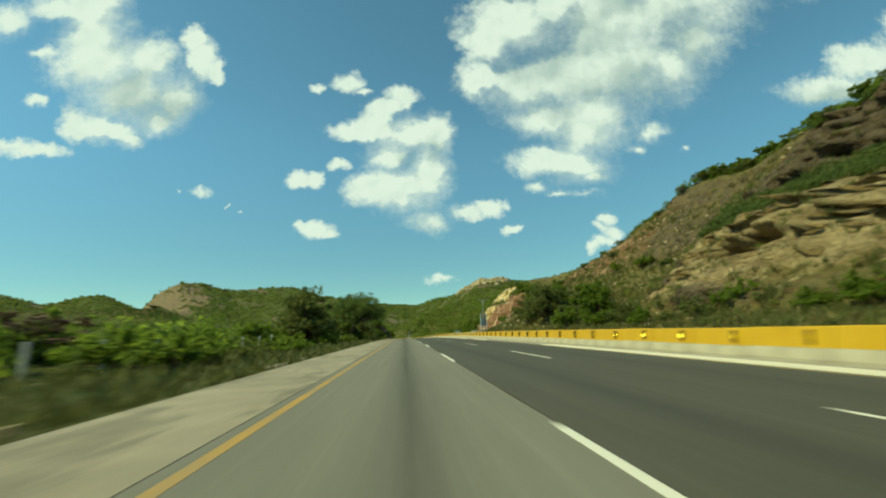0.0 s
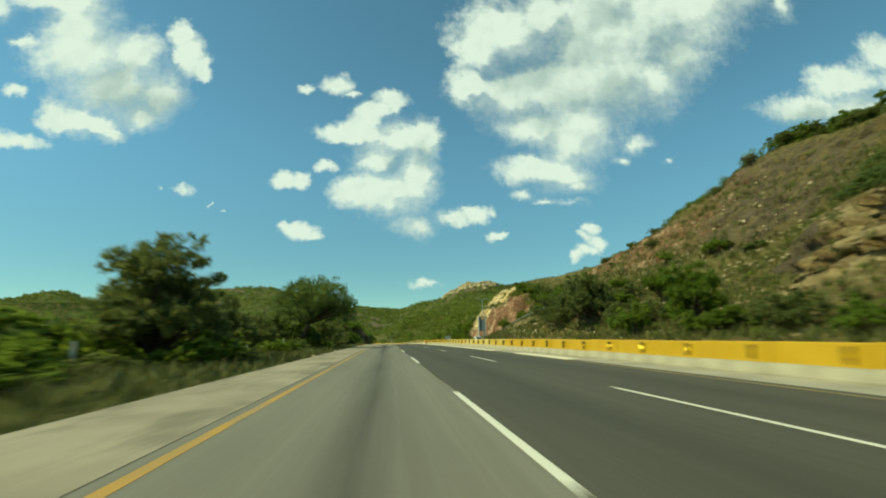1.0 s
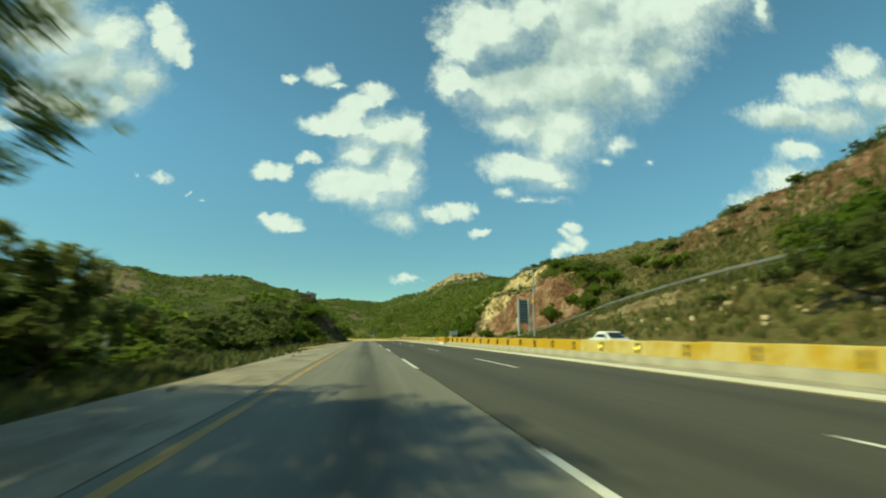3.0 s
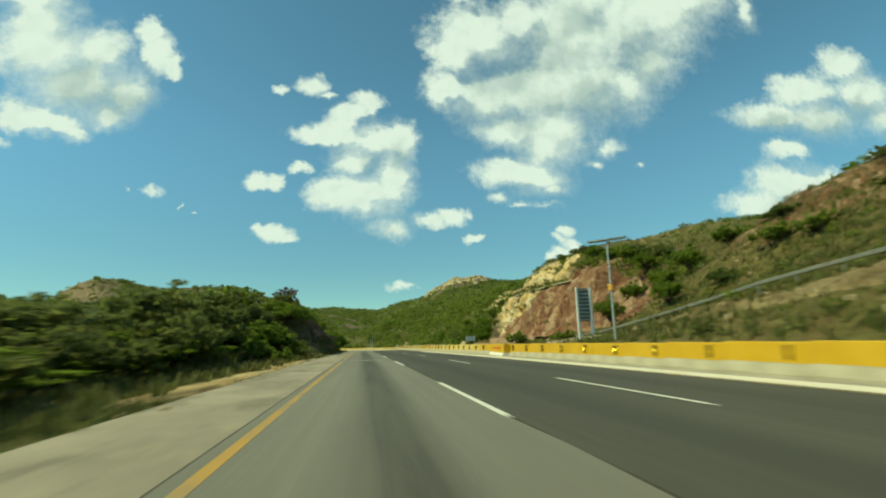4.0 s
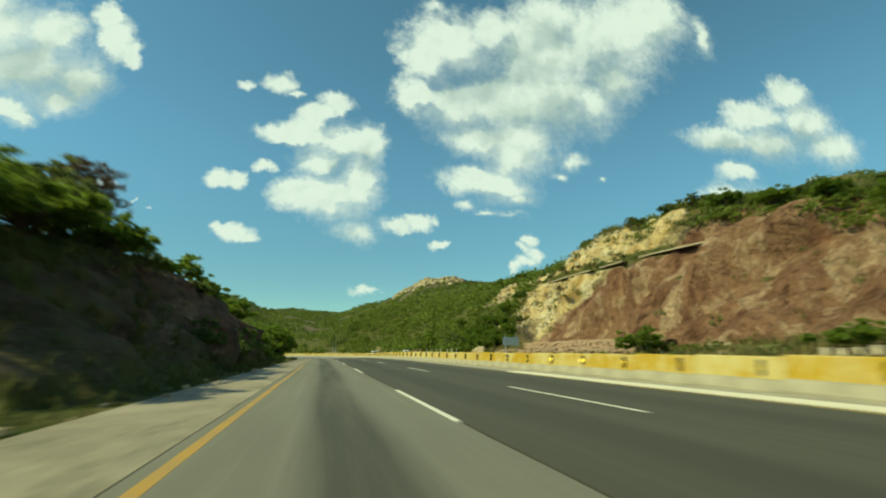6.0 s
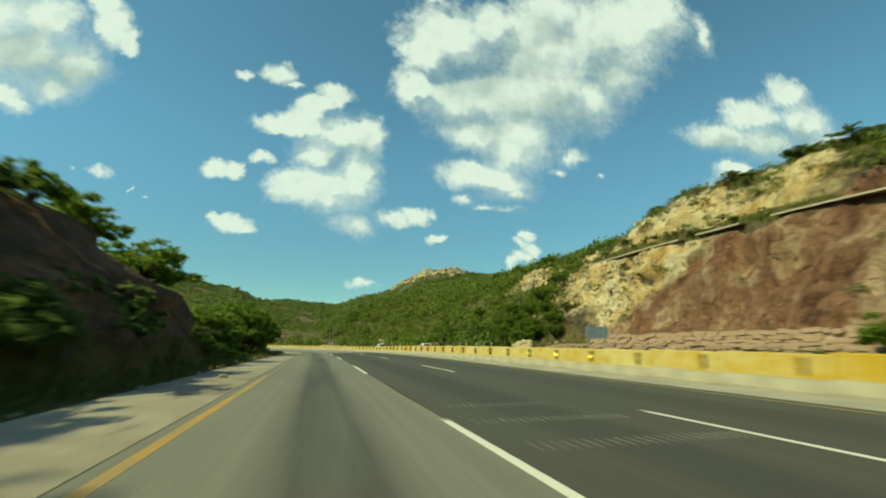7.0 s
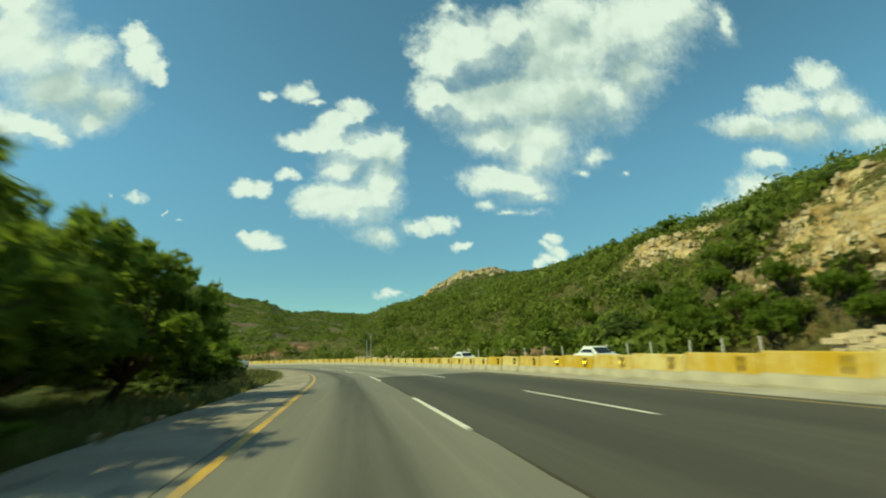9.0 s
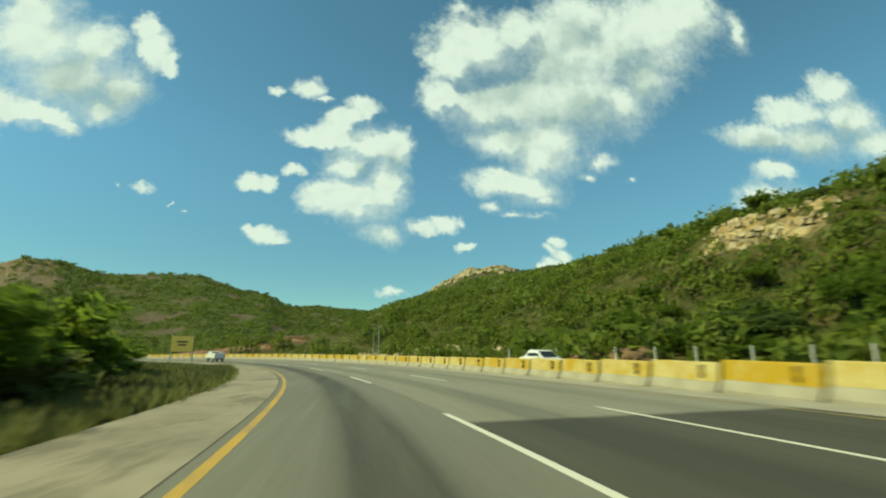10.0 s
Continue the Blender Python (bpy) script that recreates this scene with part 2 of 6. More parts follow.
# ---- materials ----
class Mat:
    """A node material, built bit by bit."""

    def __init__(self, name, rough=0.8, metal=0.0, spec=0.4):
        self.m = bpy.data.materials.new(name)
        self.m.use_nodes = True
        self.nt = self.m.node_tree
        self.b = self.nt.nodes["Principled BSDF"]
        self.b.inputs["Roughness"].default_value = rough
        self.b.inputs["Metallic"].default_value = metal
        self.b.inputs["Specular IOR Level"].default_value = spec

    def n(self, kind):
        return self.nt.nodes.new(kind)

    def link(self, a, b):
        self.nt.links.new(a, b)

    def put(self, sock, v):
        if isinstance(v, tuple):
            sock.default_value = (*v, 1) if len(sock.default_value) == 4 and len(v) == 3 else v
        elif isinstance(v, (int, float)):
            sock.default_value = v
        else:
            self.link(v, sock)

    def coord(self, kind="Object"):
        return self.n("ShaderNodeTexCoord").outputs[kind]

    def attr(self, name, out="Fac"):
        a = self.n("ShaderNodeAttribute")
        a.attribute_name = name
        return a.outputs[out]

    def noise(self, scale, detail=5.0, rough=0.6, v=None, stretch=None, out="Fac"):
        t = self.n("ShaderNodeTexNoise")
        t.inputs["Scale"].default_value, t.inputs["Detail"].default_value, t.inputs["Roughness"].default_value = scale, detail, rough
        v = self.coord() if v is None else v
        if stretch:
            mp = self.n("ShaderNodeVectorMath")
            mp.operation = "MULTIPLY"
            self.link(v, mp.inputs[0])
            mp.inputs[1].default_value = stretch
            v = mp.outputs[0]
        self.link(v, t.inputs["Vector"])
        return t.outputs[out]

    def span(self, v, lo, hi, a=0.0, b=1.0):
        r = self.n("ShaderNodeMapRange")
        self.put(r.inputs[0], v)
        for i, x in enumerate((lo, hi, a, b)):
            r.inputs[i + 1].default_value = x
        return r.outputs[0]

    def calc(self, op, a, b=None):
        k = self.n("ShaderNodeMath")
        k.operation = op
        self.put(k.inputs[0], a)
        if b is not None:
            self.put(k.inputs[1], b)
        return k.outputs[0]

    def mix(self, f, a, b, blend="MIX"):
        k = self.n("ShaderNodeMix")
        k.data_type, k.blend_type = "RGBA", blend
        self.put(k.inputs[0], f)
        self.put(k.inputs[6], a)
        self.put(k.inputs[7], b)
        return k.outputs[2]

    def cells(self, scale, v):
        """How far it is to the nearest crack between blocks."""
        k = self.n("ShaderNodeTexVoronoi")
        k.feature = "DISTANCE_TO_EDGE"
        k.inputs["Scale"].default_value = scale
        self.link(v, k.inputs["Vector"])
        return k.outputs["Distance"]

    def warp(self, v, scale, amount):
        k = self.n("ShaderNodeVectorMath")
        k.operation = "MULTIPLY_ADD"
        self.link(self.noise(scale, 4, 0.6, v, None, "Color"), k.inputs[0])
        k.inputs[1].default_value = (amount, amount, amount)
        self.link(v, k.inputs[2])
        return k.outputs[0]

    def bump(self, h, strength=0.4, distance=0.05):
        k = self.n("ShaderNodeBump")
        k.inputs["Strength"].default_value, k.inputs["Distance"].default_value = strength, distance
        self.link(h, k.inputs["Height"])
        self.link(k.outputs[0], self.b.inputs["Normal"])

    def color(self, v):
        self.put(self.b.inputs["Base Color"], v)
        return self.m


def plain(name, col, rough=0.6, metal=0.0, vary=0.15, scale=3.0, tint=None):
    """A painted or bare surface with grain and slight wear."""
    m = Mat(name, rough, metal)
    big, small = m.noise(scale, 4), m.noise(scale * 14, 4)
    f = m.calc("ADD", m.calc("MULTIPLY", big, 0.6), m.calc("MULTIPLY", small, 0.4))
    dark = tuple(c * (1 - vary) for c in col)
    pale = tuple(min(1, c * (1 + vary)) for c in col)
    m.bump(small, 0.15, 0.01)
    if tint:
        m.b.inputs["Specular Tint"].default_value = (*tint, 1)
    return m.color(m.mix(m.span(f, 0.35, 0.65), dark, pale))


def concrete_slab():
    """Dusty concrete of the shoulder, with stains, sand and dark smears."""
    m = Mat("dusty_concrete", 0.92, spec=0.2)
    v = m.coord()
    big = m.noise(0.35, 5, 0.6, v)
    smear = m.noise(0.55, 6, 0.7, m.warp(v, 0.6, 0.8), (1.3, 0.45, 1.0))
    grain = m.noise(18, 5, 0.7, v)
    sand = m.noise(1.6, 6, 0.7, v)
    c = m.mix(m.span(big, 0.38, 0.62), (0.205, 0.182, 0.145), (0.305, 0.272, 0.216))
    c = m.mix(m.calc("MULTIPLY", m.span(smear, 0.53, 0.60), 0.7), c, (0.120, 0.110, 0.086))
    c = m.mix(m.calc("MULTIPLY", m.span(sand, 0.52, 0.66), 0.5), c, (0.36, 0.315, 0.23))
    c = m.mix(m.calc("MULTIPLY", m.span(grain, 0.35, 0.7), 0.25), c, (0.34, 0.305, 0.235))
    m.bump(grain, 0.3, 0.02)
    return m.color(c)


def lane_surface(name, pale, dark, streak_at, streak_width, streak_depth, rough=0.85):
    """A worn lane: grain, patches, and oily tracks along it, by the mesh's across coordinate."""
    m = Mat(name, rough, spec=0.25)
    across = m.attr("across")
    v = m.coord()
    wob = m.noise(0.05, 3, 0.5, v)
    split = m.n("ShaderNodeSeparateXYZ")
    m.link(v, split.inputs[0])
    along = split.outputs[1]
    grain = m.noise(30, 4, 0.7, v)
    patch = m.noise(0.5, 6, 0.65, v, (1.0, 0.15, 1.0))
    c = m.mix(m.span(patch, 0.36, 0.66), pale, tuple(0.80 * k for k in pale))
    lines = m.noise(2.0, 4, 0.6, v, (2.4, 0.035, 1.0))
    c = m.mix(m.calc("MULTIPLY", m.span(lines, 0.42, 0.64), 0.28), c, tuple(0.68 * k for k in pale))
    c = m.mix(m.calc("MULTIPLY", m.span(lines, 0.46, 0.32), 0.28), c, tuple(1.22 * k for k in pale))
    for at, strength in streak_at:
        d = m.calc("ABSOLUTE", m.calc("SUBTRACT", m.calc("ADD", across, m.calc("MULTIPLY", m.calc("SUBTRACT", wob, 0.5), 0.5)), at))
        f = m.span(d, streak_width, 0.0)
        f = m.calc("MULTIPLY", m.calc("MULTIPLY", f, f), m.span(along, 70.0, 200.0, 1.0, 2.6))
        f = m.calc("MULTIPLY", m.calc("MINIMUM", f, 1.0), strength)
        f = m.calc("MULTIPLY", f, m.span(m.noise(0.9, 5, 0.6, v, (1.6, 0.10, 1.0)), 0.3, 0.65, 0.55, 1.0))
        c = m.mix(m.calc("MULTIPLY", f, streak_depth), c, dark)
    c = m.mix(m.calc("MULTIPLY", m.span(grain, 0.3, 0.7), 0.22), c, tuple(1.5 * k for k in pale))
    m.bump(grain, 0.25, 0.008)
    return m.color(c)


def line_paint(name, col, under, wear):
    m = Mat(name, 0.7, spec=0.3)
    v = m.coord()
    f = m.calc("ADD", m.calc("MULTIPLY", m.noise(9, 6, 0.75, v), 0.6), m.calc("MULTIPLY", m.noise(0.8, 3, 0.6, v), 0.4))
    return m.color(m.mix(m.span(f, wear, wear + 0.16), col, under))


def barrier_paint(name, fresh):
    m = Mat(name, 0.55 if fresh else 0.75, spec=0.35)
    v = m.n("ShaderNodeNewGeometry").outputs["Position"]
    big, fine = m.noise(0.9, 5, 0.6, v if fresh else m.warp(v, 0.8, 0.5)), m.noise(5, 6, 0.75, v, (1.0, 1.0, 0.3))
    rnd = m.n("ShaderNodeObjectInfo").outputs["Random"]
    if fresh:
        c = m.mix(m.span(big, 0.35, 0.65), (0.43, 0.265, 0.012), (0.49, 0.310, 0.018))
        c = m.mix(m.calc("MULTIPLY", m.span(fine, 0.58, 0.75), 0.6), c, (0.45, 0.24, 0.03))
    else:
        f = m.calc("ADD", m.calc("MULTIPLY", fine, 0.5), m.calc("ADD", m.calc("MULTIPLY", big, 0.4), m.calc("MULTIPLY", rnd, 0.10)))
        c = m.mix(m.span(f, 0.44, 0.58), (0.43, 0.280, 0.016), (0.55, 0.475, 0.215))
        c = m.mix(m.calc("MULTIPLY", m.span(big, 0.56, 0.66), 0.7), c, (0.40, 0.245, 0.014))
        c = m.mix(m.calc("MULTIPLY", m.span(fine, 0.6, 0.72), 0.5), c, (0.40, 0.27, 0.08))
    m.bump(fine, 0.2, 0.01)
    return m.color(c)


def barrier_concrete():
    m = Mat("barrier_concrete", 0.9, spec=0.2)
    v = m.coord()
    big, fine = m.noise(0.8, 5, 0.65, v), m.noise(14, 5, 0.7, v)
    c = m.mix(m.span(big, 0.35, 0.68), (0.28, 0.258, 0.195), (0.43, 0.40, 0.30))
    c = m.mix(m.calc("MULTIPLY", m.span(fine, 0.5, 0.75), 0.4), c, (0.22, 0.20, 0.16))
    m.bump(fine, 0.3, 0.015)
    return m.color(c)


def foliage(name, dark, mid, pale, glow=0.30):
    """Leaves: each one its own green, a little light let through."""
    m = Mat(name, 0.62, spec=0.25)
    isl = m.n("ShaderNodeNewGeometry").outputs["Random Per Island"]
    obj = m.n("ShaderNodeObjectInfo").outputs["Random"]
    patch = m.noise(0.55, 3, 0.5)
    f = m.calc("ADD", m.calc("MULTIPLY", isl, 0.45), m.calc("ADD", m.calc("MULTIPLY", obj, 0.2), m.calc("MULTIPLY", patch, 0.5)))
    ramp = m.n("ShaderNodeValToRGB")
    ramp.color_ramp.elements[0].color, ramp.color_ramp.elements[0].position = (*dark, 1), 0.22
    ramp.color_ramp.elements[1].color, ramp.color_ramp.elements[1].position = (*pale, 1), 0.92
    e = ramp.color_ramp.elements.new(0.55)
    e.color = (*mid, 1)
    m.link(f, ramp.inputs[0])
    m.color(ramp.outputs[0])
    tr = m.n("ShaderNodeBsdfTranslucent")
    m.link(m.mix(0.5, ramp.outputs[0], pale), tr.inputs[0])
    ms = m.n("ShaderNodeMixShader")
    ms.inputs[0].default_value = glow
    m.link(m.b.outputs[0], ms.inputs[1])
    m.link(tr.outputs[0], ms.inputs[2])
    m.link(ms.outputs[0], m.nt.nodes["Material Output"].inputs["Surface"])
    return m.m


def hillside():
    """Soil, dry grass and rock; the mesh carries how much rock, red and cream each place has."""
    m = Mat("hillside", 0.95, spec=0.15)
    v = m.coord()
    rock, red, cream, green = m.attr("rock"), m.attr("red"), m.attr("cream"), m.attr("green")
    mid, fine, grit = m.noise(0.45, 6, 0.65, v), m.noise(3.2, 6, 0.7, v), m.noise(9.0, 4, 0.7, v)
    bent = m.warp(v, 0.12, 5.0)
    strata = m.noise(0.40, 7, 0.72, bent, (0.45, 0.45, 1.9))
    patch = m.noise(0.13, 5, 0.65, v)
    cracks = m.noise(0.8, 6, 0.75, m.warp(v, 0.4, 1.2), (1.0, 1.0, 0.5))
    runs = m.noise(0.34, 6, 0.68, m.warp(v, 0.2, 3.0), (1.0, 1.0, 0.42))
    split = m.cells(0.55, m.warp(m.warp(v, 0.35, 3.0), 1.8, 1.1))
    # grass and soil
    soil = m.mix(m.span(mid, 0.36, 0.64), (0.195, 0.130, 0.066), (0.345, 0.245, 0.135))
    soil = m.mix(m.calc("MULTIPLY", m.span(fine, 0.60, 0.72), 0.6), soil, (0.34, 0.27, 0.16))
    grass = m.mix(m.span(fine, 0.35, 0.65), (0.125, 0.132, 0.040), (0.265, 0.238, 0.092))
    cover = m.span(m.calc("ADD", m.calc("MULTIPLY", mid, 0.6), m.calc("MULTIPLY", fine, 0.4)), 0.37, 0.55)
    turf = m.mix(cover, soil, grass)
    turf = m.mix(m.calc("MULTIPLY", green, m.span(mid, 0.3, 0.6)), turf, m.mix(fine, (0.034, 0.052, 0.010), (0.100, 0.128, 0.026)))
    # rock: grey brown, ochre beds, bright cream, rust
    grey = m.mix(m.span(strata, 0.34, 0.66), (0.085, 0.066, 0.046), (0.200, 0.158, 0.108))
    ochre = m.mix(m.span(strata, 0.36, 0.62), (0.230, 0.168, 0.082), (0.560, 0.445, 0.245))
    ochre = m.mix(m.calc("MULTIPLY", m.span(patch, 0.50, 0.64), 0.6), ochre, m.mix(m.span(cracks, 0.35, 0.65), (0.190, 0.148, 0.088), (0.340, 0.268, 0.160)))
    ochre = m.mix(m.calc("MULTIPLY", m.span(cracks, 0.56, 0.68), 0.85), ochre, (0.055, 0.042, 0.025))
    bright = m.mix(m.span(runs, 0.34, 0.62), (0.520, 0.335, 0.115), (0.860, 0.690, 0.380))
    bright = m.mix(m.calc("MULTIPLY", m.span(patch, 0.52, 0.60), 0.8), bright, m.mix(m.span(fine, 0.4, 0.6), (0.740, 0.620, 0.390), (0.880, 0.810, 0.610)))
    bright = m.mix(m.calc("MULTIPLY", m.span(cracks, 0.60, 0.72), 0.5), bright, (0.170, 0.125, 0.058))
    bright = m.mix(m.calc("MULTIPLY", m.span(fine, 0.62, 0.72), 0.15), bright, (0.140, 0.125, 0.050))
    slabs = m.noise(0.24, 7, 0.66, m.warp(v, 0.15, 4.0), (1.0, 1.0, 0.5))
    broad = m.noise(0.09, 3, 0.5, v)
    rust = m.mix(m.span(runs, 0.38, 0.60), (0.165, 0.080, 0.050), (0.340, 0.185, 0.112))
    rust = m.mix(m.span(broad, 0.42, 0.60), rust, m.mix(m.span(cracks, 0.35, 0.65), (0.230, 0.122, 0.072), (0.390, 0.235, 0.145)))
    rust = m.mix(m.calc("MULTIPLY", m.span(slabs, 0.505, 0.575), 0.85), rust, m.mix(m.span(cracks, 0.38, 0.60), (0.350, 0.220, 0.135), (0.600, 0.440, 0.290)))
    rust = m.mix(m.calc("MULTIPLY", m.span(slabs, 0.43, 0.36), 0.8), rust, (0.085, 0.038, 0.022))
    rust = m.mix(m.calc("MULTIPLY", m.span(fine, 0.42, 0.30), 0.5), rust, (0.080, 0.040, 0.024))
    jit = m.calc("MULTIPLY", m.calc("SUBTRACT", mid, 0.5), 1.3)
    r = m.mix(m.span(m.calc("ADD", cream, jit), 0.35, 0.62), grey, ochre)
    r = m.mix(m.span(m.calc("ADD", cream, jit), 1.25, 1.6), r, bright)
    r = m.mix(m.span(m.calc("ADD", red, jit), 0.35, 0.62), r, rust)
    r = m.mix(m.calc("MULTIPLY", m.calc("MULTIPLY", m.span(split, 0.035, 0.0), m.span(mid, 0.42, 0.60)), 0.65), r, (0.060, 0.045, 0.028))
    r = m.mix(m.calc("MULTIPLY", m.span(grit, 0.56, 0.72), 0.25), r, (0.10, 0.08, 0.05))
    f = m.span(m.calc("ADD", rock, m.calc("ADD", jit, m.calc("MULTIPLY", m.calc("SUBTRACT", fine, 0.5), 0.6))), 0.38, 0.60)
    c = m.mix(f, turf, r)
    h = m.calc("ADD", m.calc("MULTIPLY", fine, 0.6), m.calc("ADD", m.calc("MULTIPLY", strata, 0.8), m.calc("MULTIPLY", cracks, 1.3)))
    h = m.calc("ADD", h, m.calc("ADD", m.calc("ADD", m.calc("MULTIPLY", runs, 1.4), m.calc("MULTIPLY", slabs, 2.0)), m.span(split, 0.0, 0.06, 0.0, 0.25)))
    m.bump(h, 1.0, 0.75)
    return m.color(c)


def stone(name, a, b, scale=1.2):
    m = Mat(name, 0.92, spec=0.2)
    v = m.coord()
    big, fine = m.noise(scale, 5, 0.65, v), m.noise(scale * 8, 6, 0.75, v)
    isl = m.n("ShaderNodeNewGeometry").outputs["Random Per Island"]
    c = m.mix(m.span(m.calc("ADD", m.calc("MULTIPLY", big, 0.6), m.calc("MULTIPLY", isl, 0.4)), 0.3, 0.75), a, b)
    c = m.mix(m.calc("MULTIPLY", m.span(fine, 0.55, 0.75), 0.5), c, tuple(0.4 * k for k in a))
    m.bump(fine, 0.5, 0.04)
    return m.color(c)


M_SHOULDER = concrete_slab()
M_LANE = lane_surface("worn_concrete_lane", (0.168, 0.162, 0.137), (0.034, 0.034, 0.031), [(0.12, 1.0)], 1.0, 0.95)
M_ASPHALT = lane_surface("asphalt", (0.071, 0.069, 0.057), (0.036, 0.035, 0.032), [(3.7, 0.9), (7.4, 0.7)], 1.2, 0.85)
M_INNER = lane_surface("inner_concrete_lane", (0.225, 0.215, 0.178), (0.075, 0.074, 0.064), [(3.7, 0.8), (7.4, 0.5)], 0.9, 0.8)
M_STRIP = plain("pale_concrete", (0.62, 0.58, 0.46), 0.85, 0, 0.12, 0.8)
M_GUTTER = plain("gutter_concrete", (0.30, 0.28, 0.23), 0.9, 0, 0.25, 0.6)
M_WHITE = line_paint("white_line_paint", (0.60, 0.59, 0.53), (0.27, 0.26, 0.225), 0.58)
M_WORN = line_paint("worn_white_paint", (0.42, 0.41, 0.35), (0.12, 0.117, 0.095), 0.42)
M_YELLOW = line_paint("yellow_line_paint", (0.385, 0.235, 0.052), (0.215, 0.185, 0.125), 0.45)
M_FAINT = line_paint("faint_yellow_line_paint", (0.34, 0.225, 0.065), (0.185, 0.165, 0.120), 0.30)
M_LEMON = line_paint("fresh_yellow_line_paint", (0.48, 0.305, 0.06), (0.24, 0.195, 0.115), 0.46)
M_DULL = line_paint("dull_yellow_line_paint", (0.30, 0.225, 0.085), (0.13, 0.12, 0.085), 0.44)
M_FRESH, M_FADED, M_BASE = barrier_paint("yellow_paint", True), barrier_paint("weathered_yellow_paint", False), barrier_concrete()
M_HILL = hillside()
M_LEAF_L = foliage("leaves_dark", (0.062, 0.088, 0.024), (0.112, 0.155, 0.042), (0.190, 0.240, 0.070), 0.66)
# fresh green, lifted in colour to make up for the backlit near side
M_LEAF_R = foliage("leaves_fresh_brightened", (0.080, 0.122, 0.016), (0.150, 0.215, 0.028), (0.245, 0.315, 0.050), 0.66)
# the same green, kept darker in colour for the sunlit slopes
M_LEAF_H = foliage("leaves_fresh_darker", (0.050, 0.074, 0.011), (0.118, 0.158, 0.021), (0.220, 0.265, 0.042), 0.48)
M_LEAF_O = foliage("leaves_olive", (0.088, 0.106, 0.030), (0.145, 0.172, 0.048), (0.220, 0.245, 0.080), 0.56)
M_DRY = foliage("dry_twigs", (0.075, 0.052, 0.032), (0.130, 0.090, 0.056), (0.185, 0.130, 0.085), 0.15)
M_PINK = foliage("red_blossom", (0.08, 0.060, 0.03), (0.16, 0.08, 0.06), (0.30, 0.09, 0.10), 0.3)
M_GRASS = foliage("verge_grass", (0.046, 0.062, 0.015), (0.084, 0.104, 0.026), (0.150, 0.148, 0.054), 0.35)
M_STRAW = foliage("dry_grass", (0.110, 0.100, 0.032), (0.195, 0.170, 0.060), (0.320, 0.265, 0.115), 0.35)
M_TUFT = foliage("tussock_grass", (0.072, 0.088, 0.022), (0.130, 0.148, 0.040), (0.225, 0.222, 0.082), 0.4)
M_BARK = stone("bark", (0.055, 0.042, 0.030), (0.110, 0.085, 0.060), 5.0)
M_ROCK = stone("pale_rock", (0.330, 0.255, 0.150), (0.620, 0.520, 0.350), 0.6)
M_STEEL = plain("galvanised_steel", (0.50, 0.53, 0.53), 0.45, 0.7, 0.12, 2.0)
M_RAIL = plain("weathered_zinc", (0.22, 0.225, 0.21), 0.7, 0.2, 0.15, 2.0)
M_POST = plain("concrete_post", (0.55, 0.53, 0.46), 0.9, 0, 0.15, 4.0)
M_PALE = plain("pale_grey_paint", (0.62, 0.66, 0.66), 0.6, 0, 0.12, 3.0)
M_BEIGE = plain("beige_masonry", (0.42, 0.36, 0.26), 0.9, 0, 0.25, 2.0)
M_DARK = plain("dark_plastic", (0.03, 0.03, 0.03), 0.5, 0, 0.2, 4.0)
M_REFLECT = plain("yellow_reflector", (0.30, 0.20, 0.01), 0.16, 0.0, 0.04, 4.0, (1.0, 0.78, 0.05))
M_PANEL = plain("solar_cells", (0.035, 0.045, 0.065), 0.18, 0.0, 0.2, 6.0)
M_TAR = plain("dusty_tar", (0.075, 0.070, 0.058), 0.9, 0, 0.3, 2.0)
M_BOX = plain("orange_box_paint", (0.62, 0.33, 0.06), 0.6, 0, 0.1, 4.0)
M_SIGNBACK = plain("sign_back_grey", (0.15, 0.17, 0.16), 0.55, 0.3, 0.15, 2.0)
M_SIGNFACE = plain("sign_face_yellow", (0.50, 0.40, 0.10), 0.5, 0.0, 0.1, 2.0)
M_CAR = plain("white_car_paint", (0.75, 0.76, 0.74), 0.25, 0, 0.03, 2.0)
M_GLASS = plain("dark_car_glass", (0.02, 0.025, 0.03), 0.08, 0, 0.1, 2.0)
M_RUBBER = plain("rubber", (0.02, 0.02, 0.02), 0.85, 0, 0.2, 6.0)
M_LAMP_RED = plain("red_lamp", (0.45, 0.02, 0.02), 0.2, 0, 0.05, 6.0)
M_SOIL = stone("loose_soil", (0.150, 0.098, 0.058), (0.260, 0.180, 0.110), 0.8)
M_BLUEGREY = plain("pale_blue_grey_paint", (0.36, 0.42, 0.44), 0.55, 0, 0.12, 3.0)
M_REDPAINT = plain("worn_red_paint", (0.42, 0.07, 0.03), 0.7, 0, 0.3, 3.0)
M_WALL = stone("terrace_stone", (0.250, 0.165, 0.110), (0.470, 0.350, 0.250), 0.9)


# ---- mesh helpers ----
def quad_mesh(name, V, F, mats, smooth=False):
    """A mesh from arrays of points and of quads."""
    V, F = np.asarray(V, np.float32), np.asarray(F, np.int32)
    me = bpy.data.meshes.new(name)
    me.vertices.add(len(V))
    me.vertices.foreach_set("co", V.ravel())
    me.loops.add(F.size)
    me.loops.foreach_set("vertex_index", F.ravel())
    me.polygons.add(len(F))
    me.polygons.foreach_set("loop_start", np.arange(0, F.size, F.shape[1], dtype=np.int32))
    me.polygons.foreach_set("use_smooth", np.full(len(F), smooth))
    me.update(calc_edges=True)
    for k in mats if isinstance(mats, (list, tuple)) else [mats]:
        me.materials.append(k)
    return me


